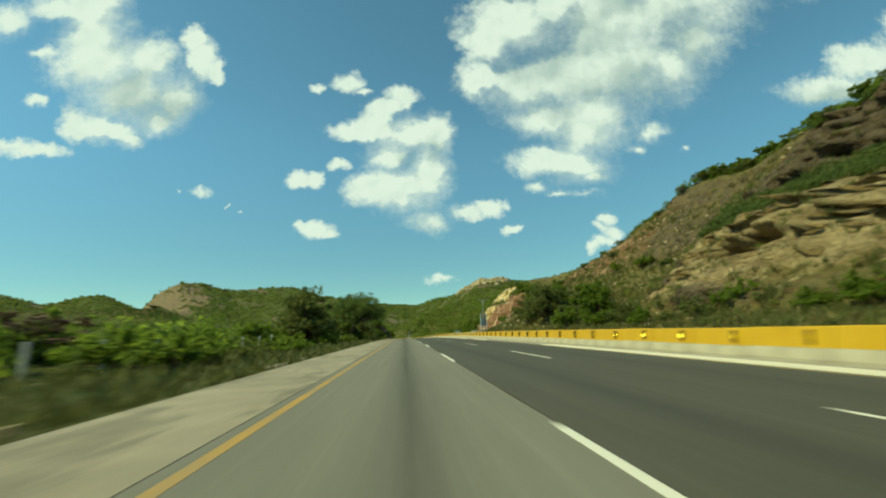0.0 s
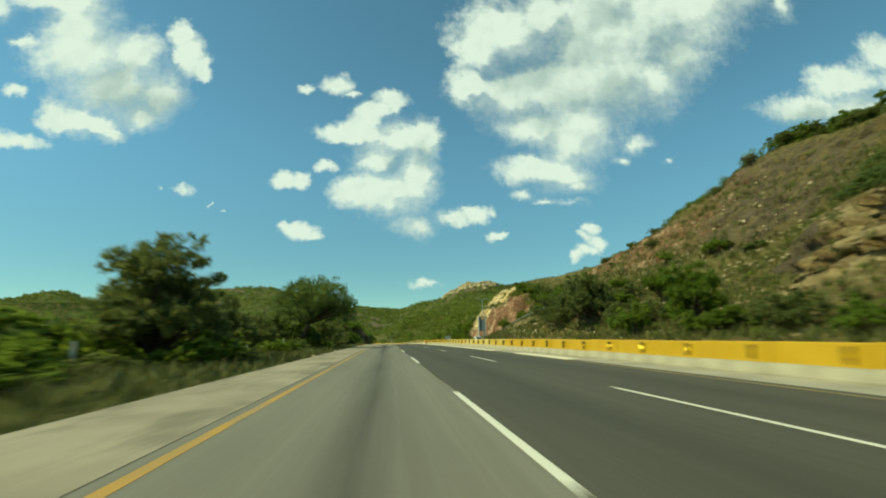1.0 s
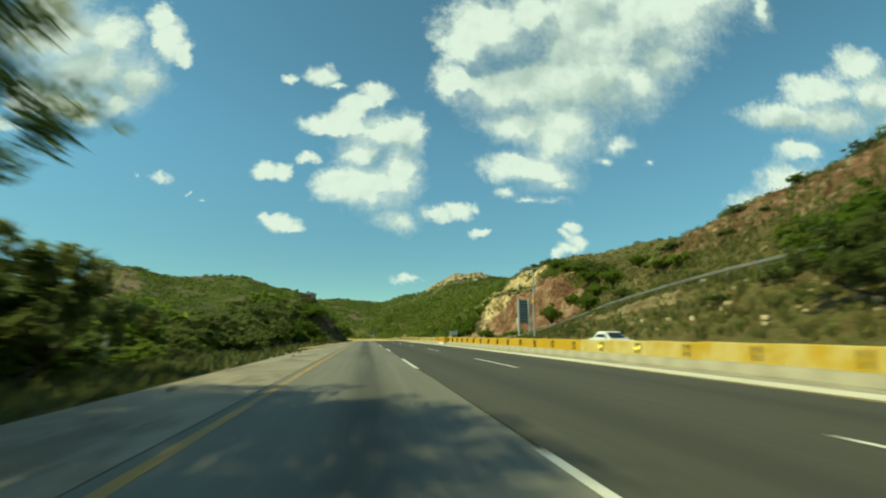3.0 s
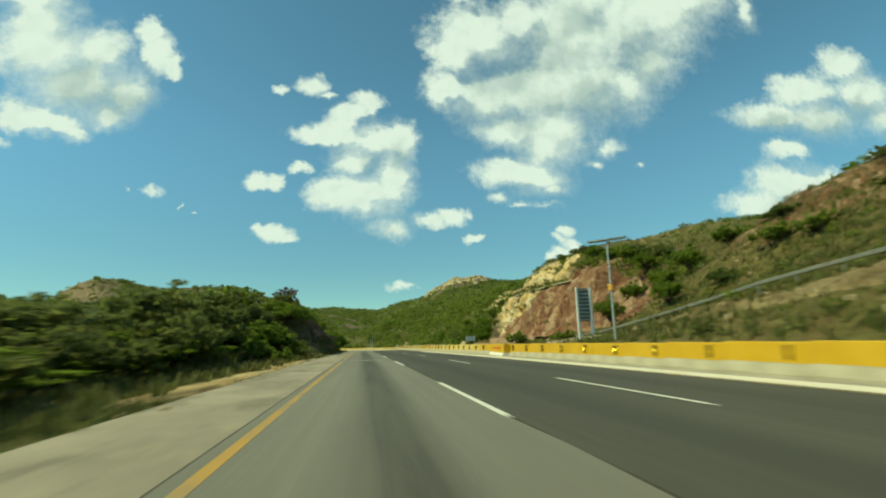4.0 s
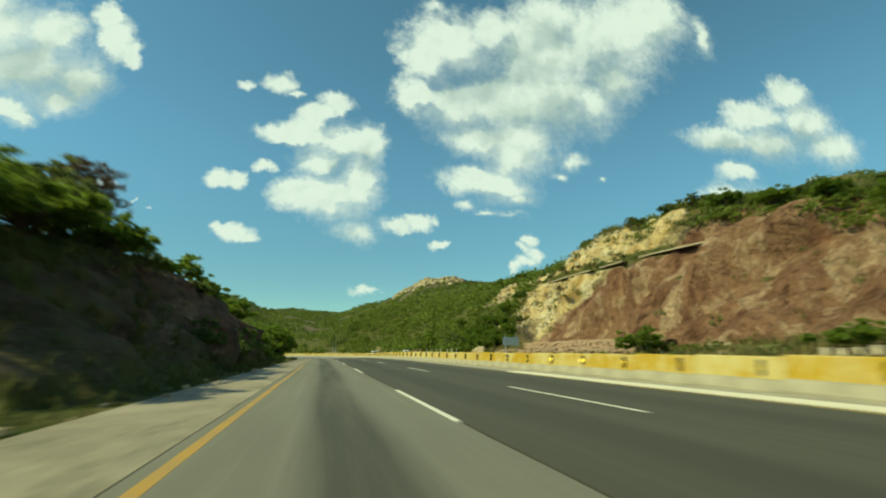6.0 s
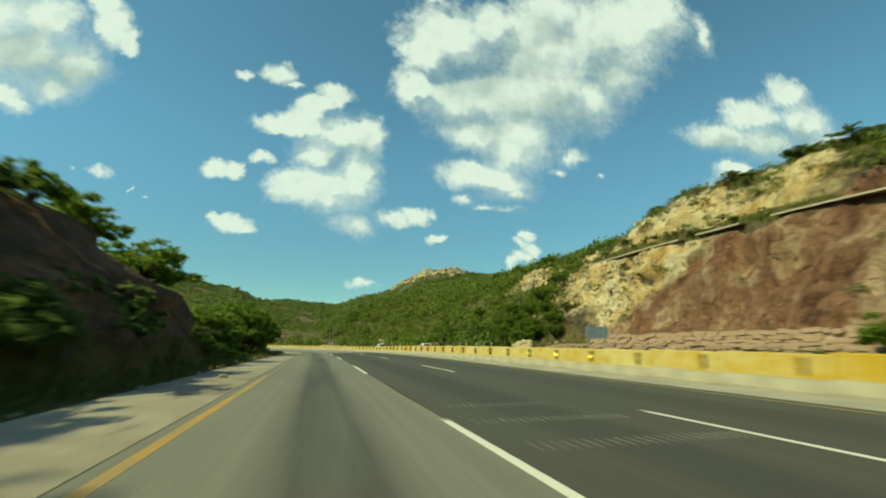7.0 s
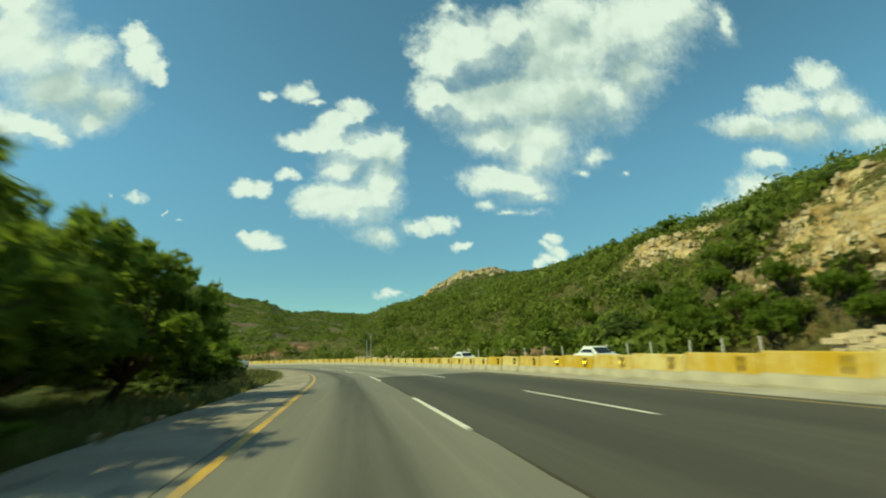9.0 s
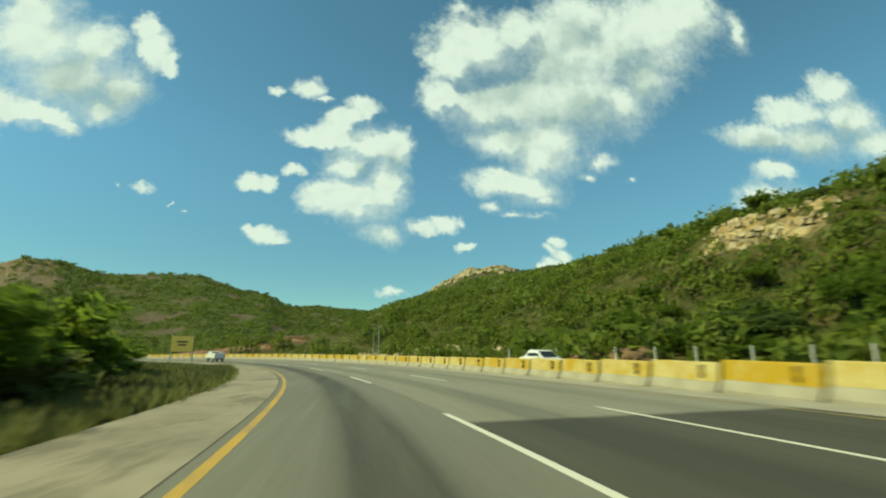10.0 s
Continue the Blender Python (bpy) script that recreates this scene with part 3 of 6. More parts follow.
def grid_faces(rows, cols):
    i = np.arange(rows * cols).reshape(rows, cols)
    return np.stack([i[:-1, :-1], i[:-1, 1:], i[1:, 1:], i[1:, :-1]], -1).reshape(-1, 4)


def part(name, data, mat, parent=None, label=""):
    """One mesh object, from a bmesh or a mesh, under a thing."""
    if isinstance(data, bmesh.types.BMesh):
        me = bpy.data.meshes.new(name)
        data.to_mesh(me)
        data.free()
        me.materials.append(mat)
    else:
        me = data
    ob = new(name, me)
    if parent is not None:
        ob.parent = parent
    return tagged(ob, label)


def box(sx, sy, sz, at=(0, 0, 0), bevel=0.0, bm=None, turn=None):
    """A box with its middle at a place, edges rounded."""
    own = bmesh.new()
    bmesh.ops.create_cube(own, size=1)
    bmesh.ops.scale(own, vec=(sx, sy, sz), verts=own.verts)
    if bevel:
        bmesh.ops.bevel(own, geom=own.edges[:], offset=bevel, segments=2, affect="EDGES", profile=0.6)
    m = Matrix.Translation(at) @ (turn or Matrix())
    bmesh.ops.transform(own, matrix=m, verts=own.verts)
    return joined(bm, own)


def joined(bm, own):
    if bm is None:
        return own
    me = bpy.data.meshes.new("tmp")
    own.to_mesh(me)
    own.free()
    bm.from_mesh(me)
    bpy.data.meshes.remove(me)
    return bm


def rod(a, b, ra, rb=None, sides=10, bm=None):
    """A tapered round bar from a to b."""
    a, b = Vector(a), Vector(b)
    own = bmesh.new()
    bmesh.ops.create_cone(own, cap_ends=True, segments=sides, radius1=ra, radius2=ra if rb is None else rb, depth=(b - a).length)
    m = Matrix.Translation((a + b) / 2) @ (b - a).to_track_quat("Z", "Y").to_matrix().to_4x4()
    bmesh.ops.transform(own, matrix=m, verts=own.verts)
    return joined(bm, own)


def prism(profile, x0, x1, bm=None):
    """A profile of (across, up) drawn along from x0 to x1 (the y axis)."""
    own = bmesh.new()
    a = [own.verts.new((p[0], x0, p[1])) for p in profile]
    b = [own.verts.new((p[0], x1, p[1])) for p in profile]
    own.faces.new(a)
    own.faces.new(b[::-1])
    for i in range(len(profile)):
        j = (i + 1) % len(profile)
        own.faces.new((a[j], a[i], b[i], b[j]))
    bmesh.ops.recalc_face_normals(own, faces=own.faces)
    return joined(bm, own)


def place(s, l, h=0.0, yaw=0.0, scale=1.0):
    """A pose on the road's line, its y along the road."""
    x, y, z = world(s, l, h)
    return pose(float(x), float(y), float(z), 0, 0, turn_at(s) + yaw) @ Matrix.Scale(scale, 4)


# ---- ground ----
RIGHT_L = np.array([28, 36, 44, 50, 56, 62, 70, 80, 100, 150, 330], float)
LEFT_L = np.array([-260, -90, -45, -25, -16, -12, -10, -8, -6, -4.5], float)
_right, _left = {}, {}


def right_cut(s, *z):
    """Heights of the ground right of the far carriageway, at the distances RIGHT_L."""
    _right[s] = z


def left_cut(s, *h):
    """Heights over the road of the ground on the near side, at the distances LEFT_L."""
    _left[s] = h


right_cut(-90, 0, 2, 8, 13, 17, 21, 29, 39, 50, 52, 52)
right_cut(30, 0, 2, 9, 13, 17, 21, 29, 39, 48, 50, 50)
right_cut(58, 0, 2.4, 12, 15, 18, 21, 29, 39, 46, 48, 48)
right_cut(80, 0, 2.2, 4.8, 8.0, 17, 21, 28, 38, 43, 44, 44)
right_cut(94, -0.2, 2.2, 4.8, 7.5, 11.5, 16, 25, 36, 42, 42, 42)
right_cut(118, -0.5, 6.0, 7.5, 9.5, 13, 18, 27, 38, 40, 38, 38)
right_cut(140, -0.8, 5.7, 7.0, 9.3, 13, 18, 26, 34.5, 34, 30, 30)
right_cut(160, -1.1, 3.8, 5.3, 8, 12.5, 17.5, 25, 26.5, 26, 24, 24)
right_cut(182, -1.5, 0.9, 3, 6, 11, 16.5, 22.5, 22, 24, 28, 34)
right_cut(198, -1.8, -0.8, 1.2, 4, 8, 11, 15, 19, 25, 33, 38)
right_cut(210, -2.0, -1.4, 0, 4, 11, 15, 18, 21, 27, 35, 40)
right_cut(220, -2.2, -1.8, -1.0, 5, 14, 18.5, 20, 23, 29, 37, 42)
right_cut(246, -2.8, -2.4, -1.4, 8, 18, 24.5, 26.5, 28, 33, 40, 45)
right_cut(263, -3.2, -2.7, -1.6, 8, 18, 24.5, 26, 27, 32, 40, 45)
right_cut(277, -3.5, -3.0, -1.5, 5.5, 15.5, 21, 22, 24, 30, 40, 45)
right_cut(293, -3.9, -3.5, -2.2, 2, 9, 16, 18, 21, 28, 42, 48)
right_cut(310, -4.3, -3.8, -2.86, -0.94, 3.02, 7, 14, 22, 29, 44, 55)
right_cut(330, -4.8, -4.3, -3.45, -1.35, 2.05, 7, 14, 21.5, 27, 42, 60)
right_cut(360, -5.65, -5.05, -4.46, -3.09, 0.14, 4, 11, 17, 26, 40, 66)
right_cut(400, -6.6, -5.8, -4.2, -2.2, 0.4, 3, 6, 11, 21, 36, 70)
right_cut(440, -7.3, -3.0, 2.5, 4.5, 6, 7, 8.5, 12, 20, 35, 70)
right_cut(470, -7.9, -7.4, -7.43, -6.47, -4.49, -2, 2, 8, 18, 34, 70)
left_cut(-90, 3, 1, 0.5, 0, -0.2, -0.3, -0.3, -0.3, -0.25, -0.04)
left_cut(150, 4, 1, 0.5, 0, -0.2, -0.3, -0.3, -0.3, -0.25, -0.04)
left_cut(166, 8, 4, 3, 2, 1.4, 0.8, 0.4, 0.1, -0.2, -0.04)
left_cut(178, 10, 7, 6, 5, 4.2, 3.0, 1.8, 0.5, -0.1, -0.04)
left_cut(190, 12, 8, 7, 6.5, 5.8, 4.9, 3.6, 1.5, 0.0, -0.04)
left_cut(205, 14, 9, 8.5, 8, 7.5, 6.9, 5.7, 3.3, 0.15, -0.04)
left_cut(222, 14, 9, 8.5, 8, 7.5, 6.9, 5.9, 3.7, 0.2, -0.04)
left_cut(232, 14, 8, 7, 6.2, 5.8, 5.3, 4.5, 2.8, 0.1, -0.04)
left_cut(241, 14, 6, 4, 2.5, 1.6, 1.0, 0.5, 0.0, -0.2, -0.04)
left_cut(256, 20, 8, 3, 1, 0.0, -0.2, -0.3, -0.3, -0.25, -0.04)
left_cut(320, 24, 10, 4, 2, 0.8, 0.3, 0.0, -0.2, -0.25, -0.04)
left_cut(470, 30, 14, 6, 3, 1.2, 0.5, 0.1, -0.2, -0.25, -0.04)


def _table(cuts):
    keys = sorted(cuts)
    return np.array(keys, float), np.array([cuts[k] for k in keys], float)


RS, RT = _table(_right)
LS, LT = _table(_left)


def _lookup(s, l, S, L, T):
    """Bilinear, eased along the road."""
    i = np.clip(np.searchsorted(S, s) - 1, 0, len(S) - 2)
    f = np.clip((s - S[i]) / (S[i + 1] - S[i]), 0, 1)
    f = f * f * (3 - 2 * f) * 0.6 + f * 0.4
    j = np.clip(np.searchsorted(L, l) - 1, 0, len(L) - 2)
    g = np.clip((l - L[j]) / (L[j + 1] - L[j]), 0, 1)
    a = T[i, j] * (1 - g) + T[i, j + 1] * g
    b = T[i + 1, j] * (1 - g) + T[i + 1, j + 1] * g
    return a * (1 - f) + b * f


def ridged(x, y, z, octaves=4):
    """Sharp-edged noise for rock, -1 to 1."""
    return noise.ridged_multi_fractal(Vector((x, y, z)), 0.9, 2.1, octaves, 1.0, 1.6) - 1.1


def soft(x, y, z, octaves=4):
    return noise.fractal(Vector((x, y, z)), 0.9, 2.1, octaves)


def bump_zone(v, lo, hi, edge):
    """1 between lo and hi, fading over edge."""
    return min(1.0, max(0.0, (v - lo) / edge + 0.5), max(0.0, (hi - v) / edge + 0.5))


def ground_point(s, l):
    """Height of the ground and its make: rock, red, cream, green."""
    if l > 27.9:
        z = float(_lookup(s, l, RS, RIGHT_L, RT))
        dz = (float(_lookup(s, l + 1.2, RS, RIGHT_L, RT)) - float(_lookup(s, l - 1.2, RS, RIGHT_L, RT))) / 2.4
        far = min(1.0, max(0.0, (l - 30) / 8))
        steep = min(1.0, max(0.0, (dz - 0.72) / 0.7))
        n1 = soft(s * 0.05, l * 0.05, 3.1)
        n2 = soft(s * 0.22, l * 0.22, 7.7)
        z += far * (n1 * 1.1 + n2 * 0.35)
        rock = 0.12 + 0.75 * steep
        red = cream = 0.0
        green = 0.15
        # the near bluff: pale beds below, bare brown slabs above
        near = bump_zone(s, -200, 80, 7)
        cream = max(cream, near * bump_zone(l, 39, 60, 4))
        rock = max(rock, near * (0.95 * bump_zone(l, 40.2, 57, 3) + 0.8 * bump_zone(l, 64, 84, 4)))
        # red brow of the grassy slope
        brow = bump_zone(s, 95, 195, 14) * bump_zone(l, 58 - (s - 95) * 0.02, 82 - (s - 95) * 0.12, 8)
        rock, red = max(rock, 0.55 * brow), max(red, 0.58 * brow * bump_zone(s, 112, 195, 20))
        # red cut, then the cream cut
        top = float(np.interp(s, [196, 206, 214, 230, 238, 243], [10, 13, 19, 19.5, 15.5, 13.2])) + n2 * 1.5
        cut = bump_zone(s, 197, 265 - z * 1.15, 5) * bump_zone(l, 43, 62, 3) * bump_zone(z, -9, top, 2.0)
        rock, red = max(rock, cut), max(red, cut)
        pale = max(bump_zone(s, 265 - z * 1.15, 296, 8) * bump_zone(z, 4.5 - max(0, 272 - s), 90, 3), bump_zone(s, 238, 290, 6) * bump_zone(z, 15.2, 90, 1.5)) * bump_zone(l, 43, 64, 3)
        bare = pale * (1 - 0.8 * max(0.0, min(1.0, (soft(s * 0.11, z * 0.2, 33.0) - 0.02) * 6)))
        rock, cream = max(rock, 0.95 * bare), max(cream, 2.0 * pale)
        berm = bump_zone(s, 236, 282, 4) * bump_zone(z, 13.8, 16.0, 0.8)
        rock, green = rock * (1 - 0.75 * berm), max(green, berm)
        lip = bump_zone(s, 138, 199, 6) * bump_zone(l, 33.2, 35.7, 0.9) * (0.75 + 0.5 * n2)
        rock, cream = max(rock, lip), max(cream, 1.0 * lip)
        scar = bump_zone(s, 424, 468, 8) * bump_zone(l, 30, 42, 4)
        rock, red = max(rock, 0.8 * scar), max(red, 0.75 * scar)
        outcrop = bump_zone(s, 316, 335, 5) * bump_zone(l, 69, 82, 4)
        rock, cream = max(rock, outcrop * (0.62 + 0.6 * n2)), max(cream, 1.6 * outcrop)
        rock += max(0.0, soft(s * 0.03, l * 0.05, 11.0) - 0.15) * 0.6
        green += 0.75 * bump_zone(s, 288, 900, 25) + 0.45 * bump_zone(s, 186, 232, 14) * bump_zone(l, 60, 400, 10)
        # beds and gullies in the bare rock
        beds = math.sin(z * 2.1 + n1 * 4.0 + s * 0.05 + soft(s * 0.2, z * 0.5, 70) * 1.6) * 0.3 + ridged(s * 0.10, z * 0.33, 1.7) * 1.1 + noise.cell(Vector((s * 0.21 + n2, z * 0.42 + n1 * 1.5, 3.0))) * 0.9 + noise.cell(Vector((s * 0.5 + n1, z * 0.9, 5.0))) * 0.4
        ribs = ridged(s * 0.075 + z * 0.03, l * 0.015, z * 0.04 + 5.0) * 3.8 + soft(s * 0.35, z * 0.3, 15.0) * 0.8 + ridged(s * 0.24 + z * 0.06, z * 0.1, 25.0) * 0.9 + noise.cell(Vector((s * 0.3 + n1, z * 0.3 + n2, 9.0))) * 0.5
        hollow = near * max(0.0, soft(s * 0.06, z * 0.14, 81.0) - 0.05) * 5.0
        push = rock * far * (beds * (1.25 + 1.5 * near - 1.0 * cut - 0.5 * pale) + (cut + 0.95 * pale) * ribs + hollow)
        z += rock * far * (1 - steep * 0.6) * ridged(s * 0.16, l * 0.16, 2.3) * 0.55
        return z, push, rock, red, cream, green
    h = float(_lookup(s, l, LS, LEFT_L, LT))
    far = min(1.0, max(0.0, (-5.2 - l) / 4))
    bankside = bump_zone(s, 176, 236, 8) * bump_zone(l, -10.6, -6.4, 2) * (0.6 + 0.4 * bump_zone(s, 200, 240, 12))
    n1 = soft(s * 0.07, l * 0.07, 21.0)
    z = float(road_z(max(s, 0))) + h + float(bank(s)) * max(l, -5) + far * (n1 * 0.35 + soft(s * 0.4, l * 0.4, 9.0) * 0.12)
    z += bankside * (ridged(s * 0.3, l * 0.3, 36.0) * 0.45 + soft(s * 0.8, l * 0.8, 46.0) * 0.2)
    push = bankside * (ridged(s * 0.2, z * 0.2, 6.0) * 1.3 + ridged(s * 0.45, z * 0.4, 26.0) * 0.7 + soft(s * 0.5, z * 0.6, 16.0) * 0.9 + noise.cell(Vector((s * 0.4, z * 0.7, 4.0))) * 0.5)
    sand = bump_zone(s, 134, 168, 6) * bump_zone(l, -6.9 + n1, -3.0, 0.8)
    z += 0.16 * sand * bump_zone(l, -8, -4.62, 0.1)
    return z, push, max(0.05 + 0.8 * bankside, 1.2 * sand), 0.5 * bankside, 1.6 * sand, 1.3 - 1.0 * bankside - 0.7 * sand


def far_point(az, r):
    """Height of the distant hills, by the bearing from the valley's middle and the distance."""
    zr = float(np.interp(az, FAR_AZ, FAR_Z))
    r1, r0 = float(np.interp(az, FAR_AZ, FAR_R)), float(np.interp(az, FOOT_AZ, FOOT_R))
    t = (r - r0) / (r1 - r0)
    a = math.radians(az)
    x, y = math.sin(a) * r, 260 + math.cos(a) * r
    n = soft(x * 0.012, y * 0.012, 4.0, 5)
    if t < 1:
        z = -14 + (zr + 14) * max(t, 0.0) ** float(np.interp(az, [-22, -10, 6, 12], [2.0, 1.5, 1.4, 1.15]))
        z += n * 9 * min(1.0, max(0.0, t) * 2) * max(0.0, 1 - t) * 1.3 + ridged(x * 0.03, y * 0.03, 8.0) * 1.6 * min(1.0, max(0.0, t) * 3)
    else:
        z = zr - (t - 1) * 60 + ridged(x * 0.03, y * 0.03, 8.0) * 1.6
    return x, y, z, n


FAR_AZ = [-80, -55, -49, -45.5, -42, -40, -36.2, -34.2, -31.8, -29, -25.5, -20.5, -17, -13, -10, -7.6, -4, -1, 1.5, 4, 6.5, 8, 10.5, 13.5, 15.5, 17, 19.5, 23.5, 30, 45, 70]
FAR_R = [950, 950, 950, 950, 950, 950, 950, 950, 950, 950, 950, 950, 950, 950, 950, 1080, 1225, 1290, 1250, 1050, 850, 760, 650, 588, 563, 550, 540, 525, 500, 450, 400]
FAR_Z = [80, 82, 86, 70, 90, 91, 62, 102, 125, 122, 108, 117, 117, 97, 89, 79, 91, 89, 82, 88, 80, 78, 82, 90, 88, 88, 82, 77, 72, 60, 50]
FOOT_AZ = [-80, -40, -32, -26, -19, -14, 0, 15, 25, 70]
FOOT_R = [180, 220, 290, 310, 275, 215, 175, 150, 190, 220]


def build_ground():
    ls = np.concatenate([[-260, -200, -150, -110, -80, -60, -48, -40, -34, -29, -25, -22, -19.5], np.arange(-18, -4.6, 0.7), [-4.5],
                         [-4.3, 0, 8, 12, 20, 27.6], np.arange(28, 100, 0.7), [102, 106, 111, 117, 124, 132, 141, 150, 175, 210, 260, 330]])
    ss = np.concatenate([np.arange(-60, 400, 0.9), np.arange(400, 471, 5)])
    rows = []
    att = {k: [] for k in ("rock", "red", "cream", "green")}
    for s in ss:
        S = float(s)
        for l in ls:
            L = float(l)
            if -4.4 < L < 27.9:
                z, push, made = float(road_z(max(S, 0))) - 0.35, 0.0, (0.1, 0, 0, 0)
            else:
                z, push, *made = ground_point(S, L)
            if L < -110:
                L = -110 + (L + 110) * float(np.interp(S, [240, 300], [1.0, 0.2]))
            rows.append((S, L + (push if L > 0 else -push), z))
            for k, v in zip(att, made):
                att[k].append(v)
    P = np.array(rows)
    W = world(P[:, 0], P[:, 1], 0.0, False)
    W[:, 2] = P[:, 2]
    F = grid_faces(len(ss), len(ls))
    # distant hills, then the plain out to the horizon
    azs, rs = np.arange(-80, 70.1, 0.55), np.concatenate([np.arange(140, 640, 7), np.arange(640, 960, 9), np.arange(965, 1400, 15)])
    far = []
    for r in rs:
        for az in azs:
            x, y, z, n = far_point(float(az), float(r))
            far.append((x, y, z))
            cliff = bump_zone(az, -36.5, -29.5, 2) * bump_zone(r, 760, 948, 30)
            crag = max(0.0, soft(x * 0.02, y * 0.02, 30.0) - 0.12) * 1.6 + (0.5 * bump_zone(az, 9, 19, 3) * bump_zone(r, 470, 540, 30))
            att["rock"].append(0.06 + crag + 0.75 * cliff)
            att["red"].append(0.12)
            att["cream"].append(0.42 if cliff > 0.3 else 0.2)
            att["green"].append(1.7)
    base = len(W)
    F2 = grid_faces(len(rs), len(azs)) + base
    plain_pts = [(-3000, -1500, -32), (3000, -1500, -32), (3000, 4200, -32), (-3000, 4200, -32)]
    V = np.concatenate([W, np.array(far), np.array(plain_pts)])
    F3 = np.array([[base + len(far) + k for k in range(4)]])
    for k, v in zip(att, (0.1, 0.1, 0.2, 0.8)):
        att[k] += [v] * 4
    me = quad_mesh("ground", V, np.concatenate([F, F2[:, ::-1], F3]), M_HILL, True)
    for k, v in att.items():
        a = me.attributes.new(k, "FLOAT", "POINT")
        a.data.foreach_set("value", np.array(v, np.float32))
    ob = new("ground", me)
    return tagged(ob, "dry grass, soil and bare rock hillsides round the road", "ground", kind="structure")


def ground_z(s, l):
    return ground_point(float(s), float(l))[0]


def ground_at(s, l):
    """World place of the ground at a station."""
    p = world(s, l, 0.0, False)
    return np.array([p[0], p[1], ground_z(s, l)])


build_ground()


# ---- roads ----
def strip(name, l0, l1, h, mat, s0, s1, label, category, thick=0.3, step=2.0, wave=0.0, kind="structure", parent=None):
    """A slab of road between two distances, with real thickness."""
    ss = np.arange(s0, s1 + 0.01, step)
    w = np.array([soft(s * 0.4, l1, 2.0) * wave for s in ss]) if wave else 0 * ss
    cols = [(l0 + 0 * ss, h - thick + 0 * ss), (l0 + 0 * ss, h + 0 * ss), (l1 + w, h + 0 * ss), (l1 + w, h - thick + 0 * ss)]
    if l1 - l0 > 1.5:
        mids = np.linspace(l0, l1, 5)[1:-1]
        cols[2:2] = [(k + 0 * ss, h + 0 * ss) for k in mids]
    V = np.stack([world(ss, l, hh) for l, hh in cols], 1)
    F = grid_faces(len(ss), len(cols))
    me = quad_mesh(name, V.reshape(-1, 3), F, mat)
    me.attributes.new("across", "FLOAT", "POINT").data.foreach_set("value", np.stack([c[0] for c in cols], 1).astype(np.float32).ravel())
    ob = new(name, me)
    if parent:
        ob.parent = parent
        return tagged(ob, label)
    return tagged(ob, label, category, kind=kind)


road = strip("road", -2.06, 1.92, 0.0, M_LANE, -60, 470, "worn grey concrete lane with a dark oily track", "road", wave=0.05)
shoulder = strip("shoulder", -4.55, -2.10, -0.004, M_SHOULDER, -60, 470, "dusty pale concrete shoulder beside the lane", "road shoulder", wave=0.0)
asphalt = strip("road_asphalt", 1.98, 9.75, -0.006, M_ASPHALT, -60, 281, "dark asphalt of the two inner lanes", "road", step=1.0)
inner = strip("road_inner", 1.98, 9.75, -0.006, M_INNER, 281.02, 470, "pale worn concrete of the inner lanes", "road", step=1.0)
strip("road_opposite", 11.98, 27.9, -0.01, M_ASPHALT, -60, 470, "dark asphalt carriageway behind the barrier", "road")
median = strip("median_gutter", 9.76, 11.95, -0.002, M_GUTTER, -60, 470, "grey concrete gutter along the barrier", "gutter")
for a, b in ((4, 33), (55, 66), (72, 200)):
    strip("median_strip", 9.50, 10.25, 0.02, M_STRIP, a, b, "raised pale concrete strip along the gutter", "kerb", 0.1)
strip("edge_line", -1.89, -1.73, 0.003, M_YELLOW, -60, 156, "worn yellow edge line", "road marking", 0.003)
strip("edge_line", -1.89, -1.73, 0.003, M_YELLOW, 160, 220, "worn yellow edge line", "road marking", 0.003)
strip("edge_line", -1.86, -1.70, 0.003, M_FAINT, 220, 250, "nearly worn away yellow edge line", "road marking", 0.003)
strip("edge_line", -1.90, -1.74, 0.003, M_LEMON, 250, 470, "bright yellow edge line through the bend", "road marking", 0.003)
strip("edge_line", 9.23, 9.33, 0.003, M_DULL, -60, 470, "thin yellow line along the gutter", "road marking", 0.006)
strip("edge_line", 26.6, 26.75, 0.003, M_WHITE, -60, 470, "white edge line of the far carriageway", "road marking", 0.006)
strip("road_seam", -2.094, -2.066, -0.006, M_TAR, -60, 470, "dark tarred seam in the shoulder", "road seam", 0.004)
for k in range(-3, 24):
    s = 5.9 + 18.45 * k
    strip("lane_dash", 1.85, 1.97, 0.006, M_WHITE, s - 6.9, s, "white dash of a lane line", "road marking", 0.006, 1.1)
    strip("lane_dash", 5.56, 5.66, 0.004, M_WHITE, s - 6.8, s + 0.1, "white dash of a lane line", "road marking", 0.006, 1.1)
for s, l0, n in ((206.4, 2.4, 22), (208.2, 2.3, 18), (210.0, 2.4, 14)):
    bm = bmesh.new()
    for k in range(n):
        l = l0 + k * 0.15
        p = [world(s + 0.16 * (i in (2, 3)) + 0.07 * (i in (1, 2)), l + 0.045 * (i in (1, 2)), 0.002) for i in range(4)]
        bm.faces.new([bm.verts.new(q) for q in p])
    tagged(part("rumble_bars", bm, M_WORN), "row of small worn white bars across the lane", "road marking", kind="structure")
strip("cross_bar", -1.2, 1.0, 0.004, M_WORN, 157.2, 157.8, "worn white bar across the lane", "road marking", 0.003, 0.3)


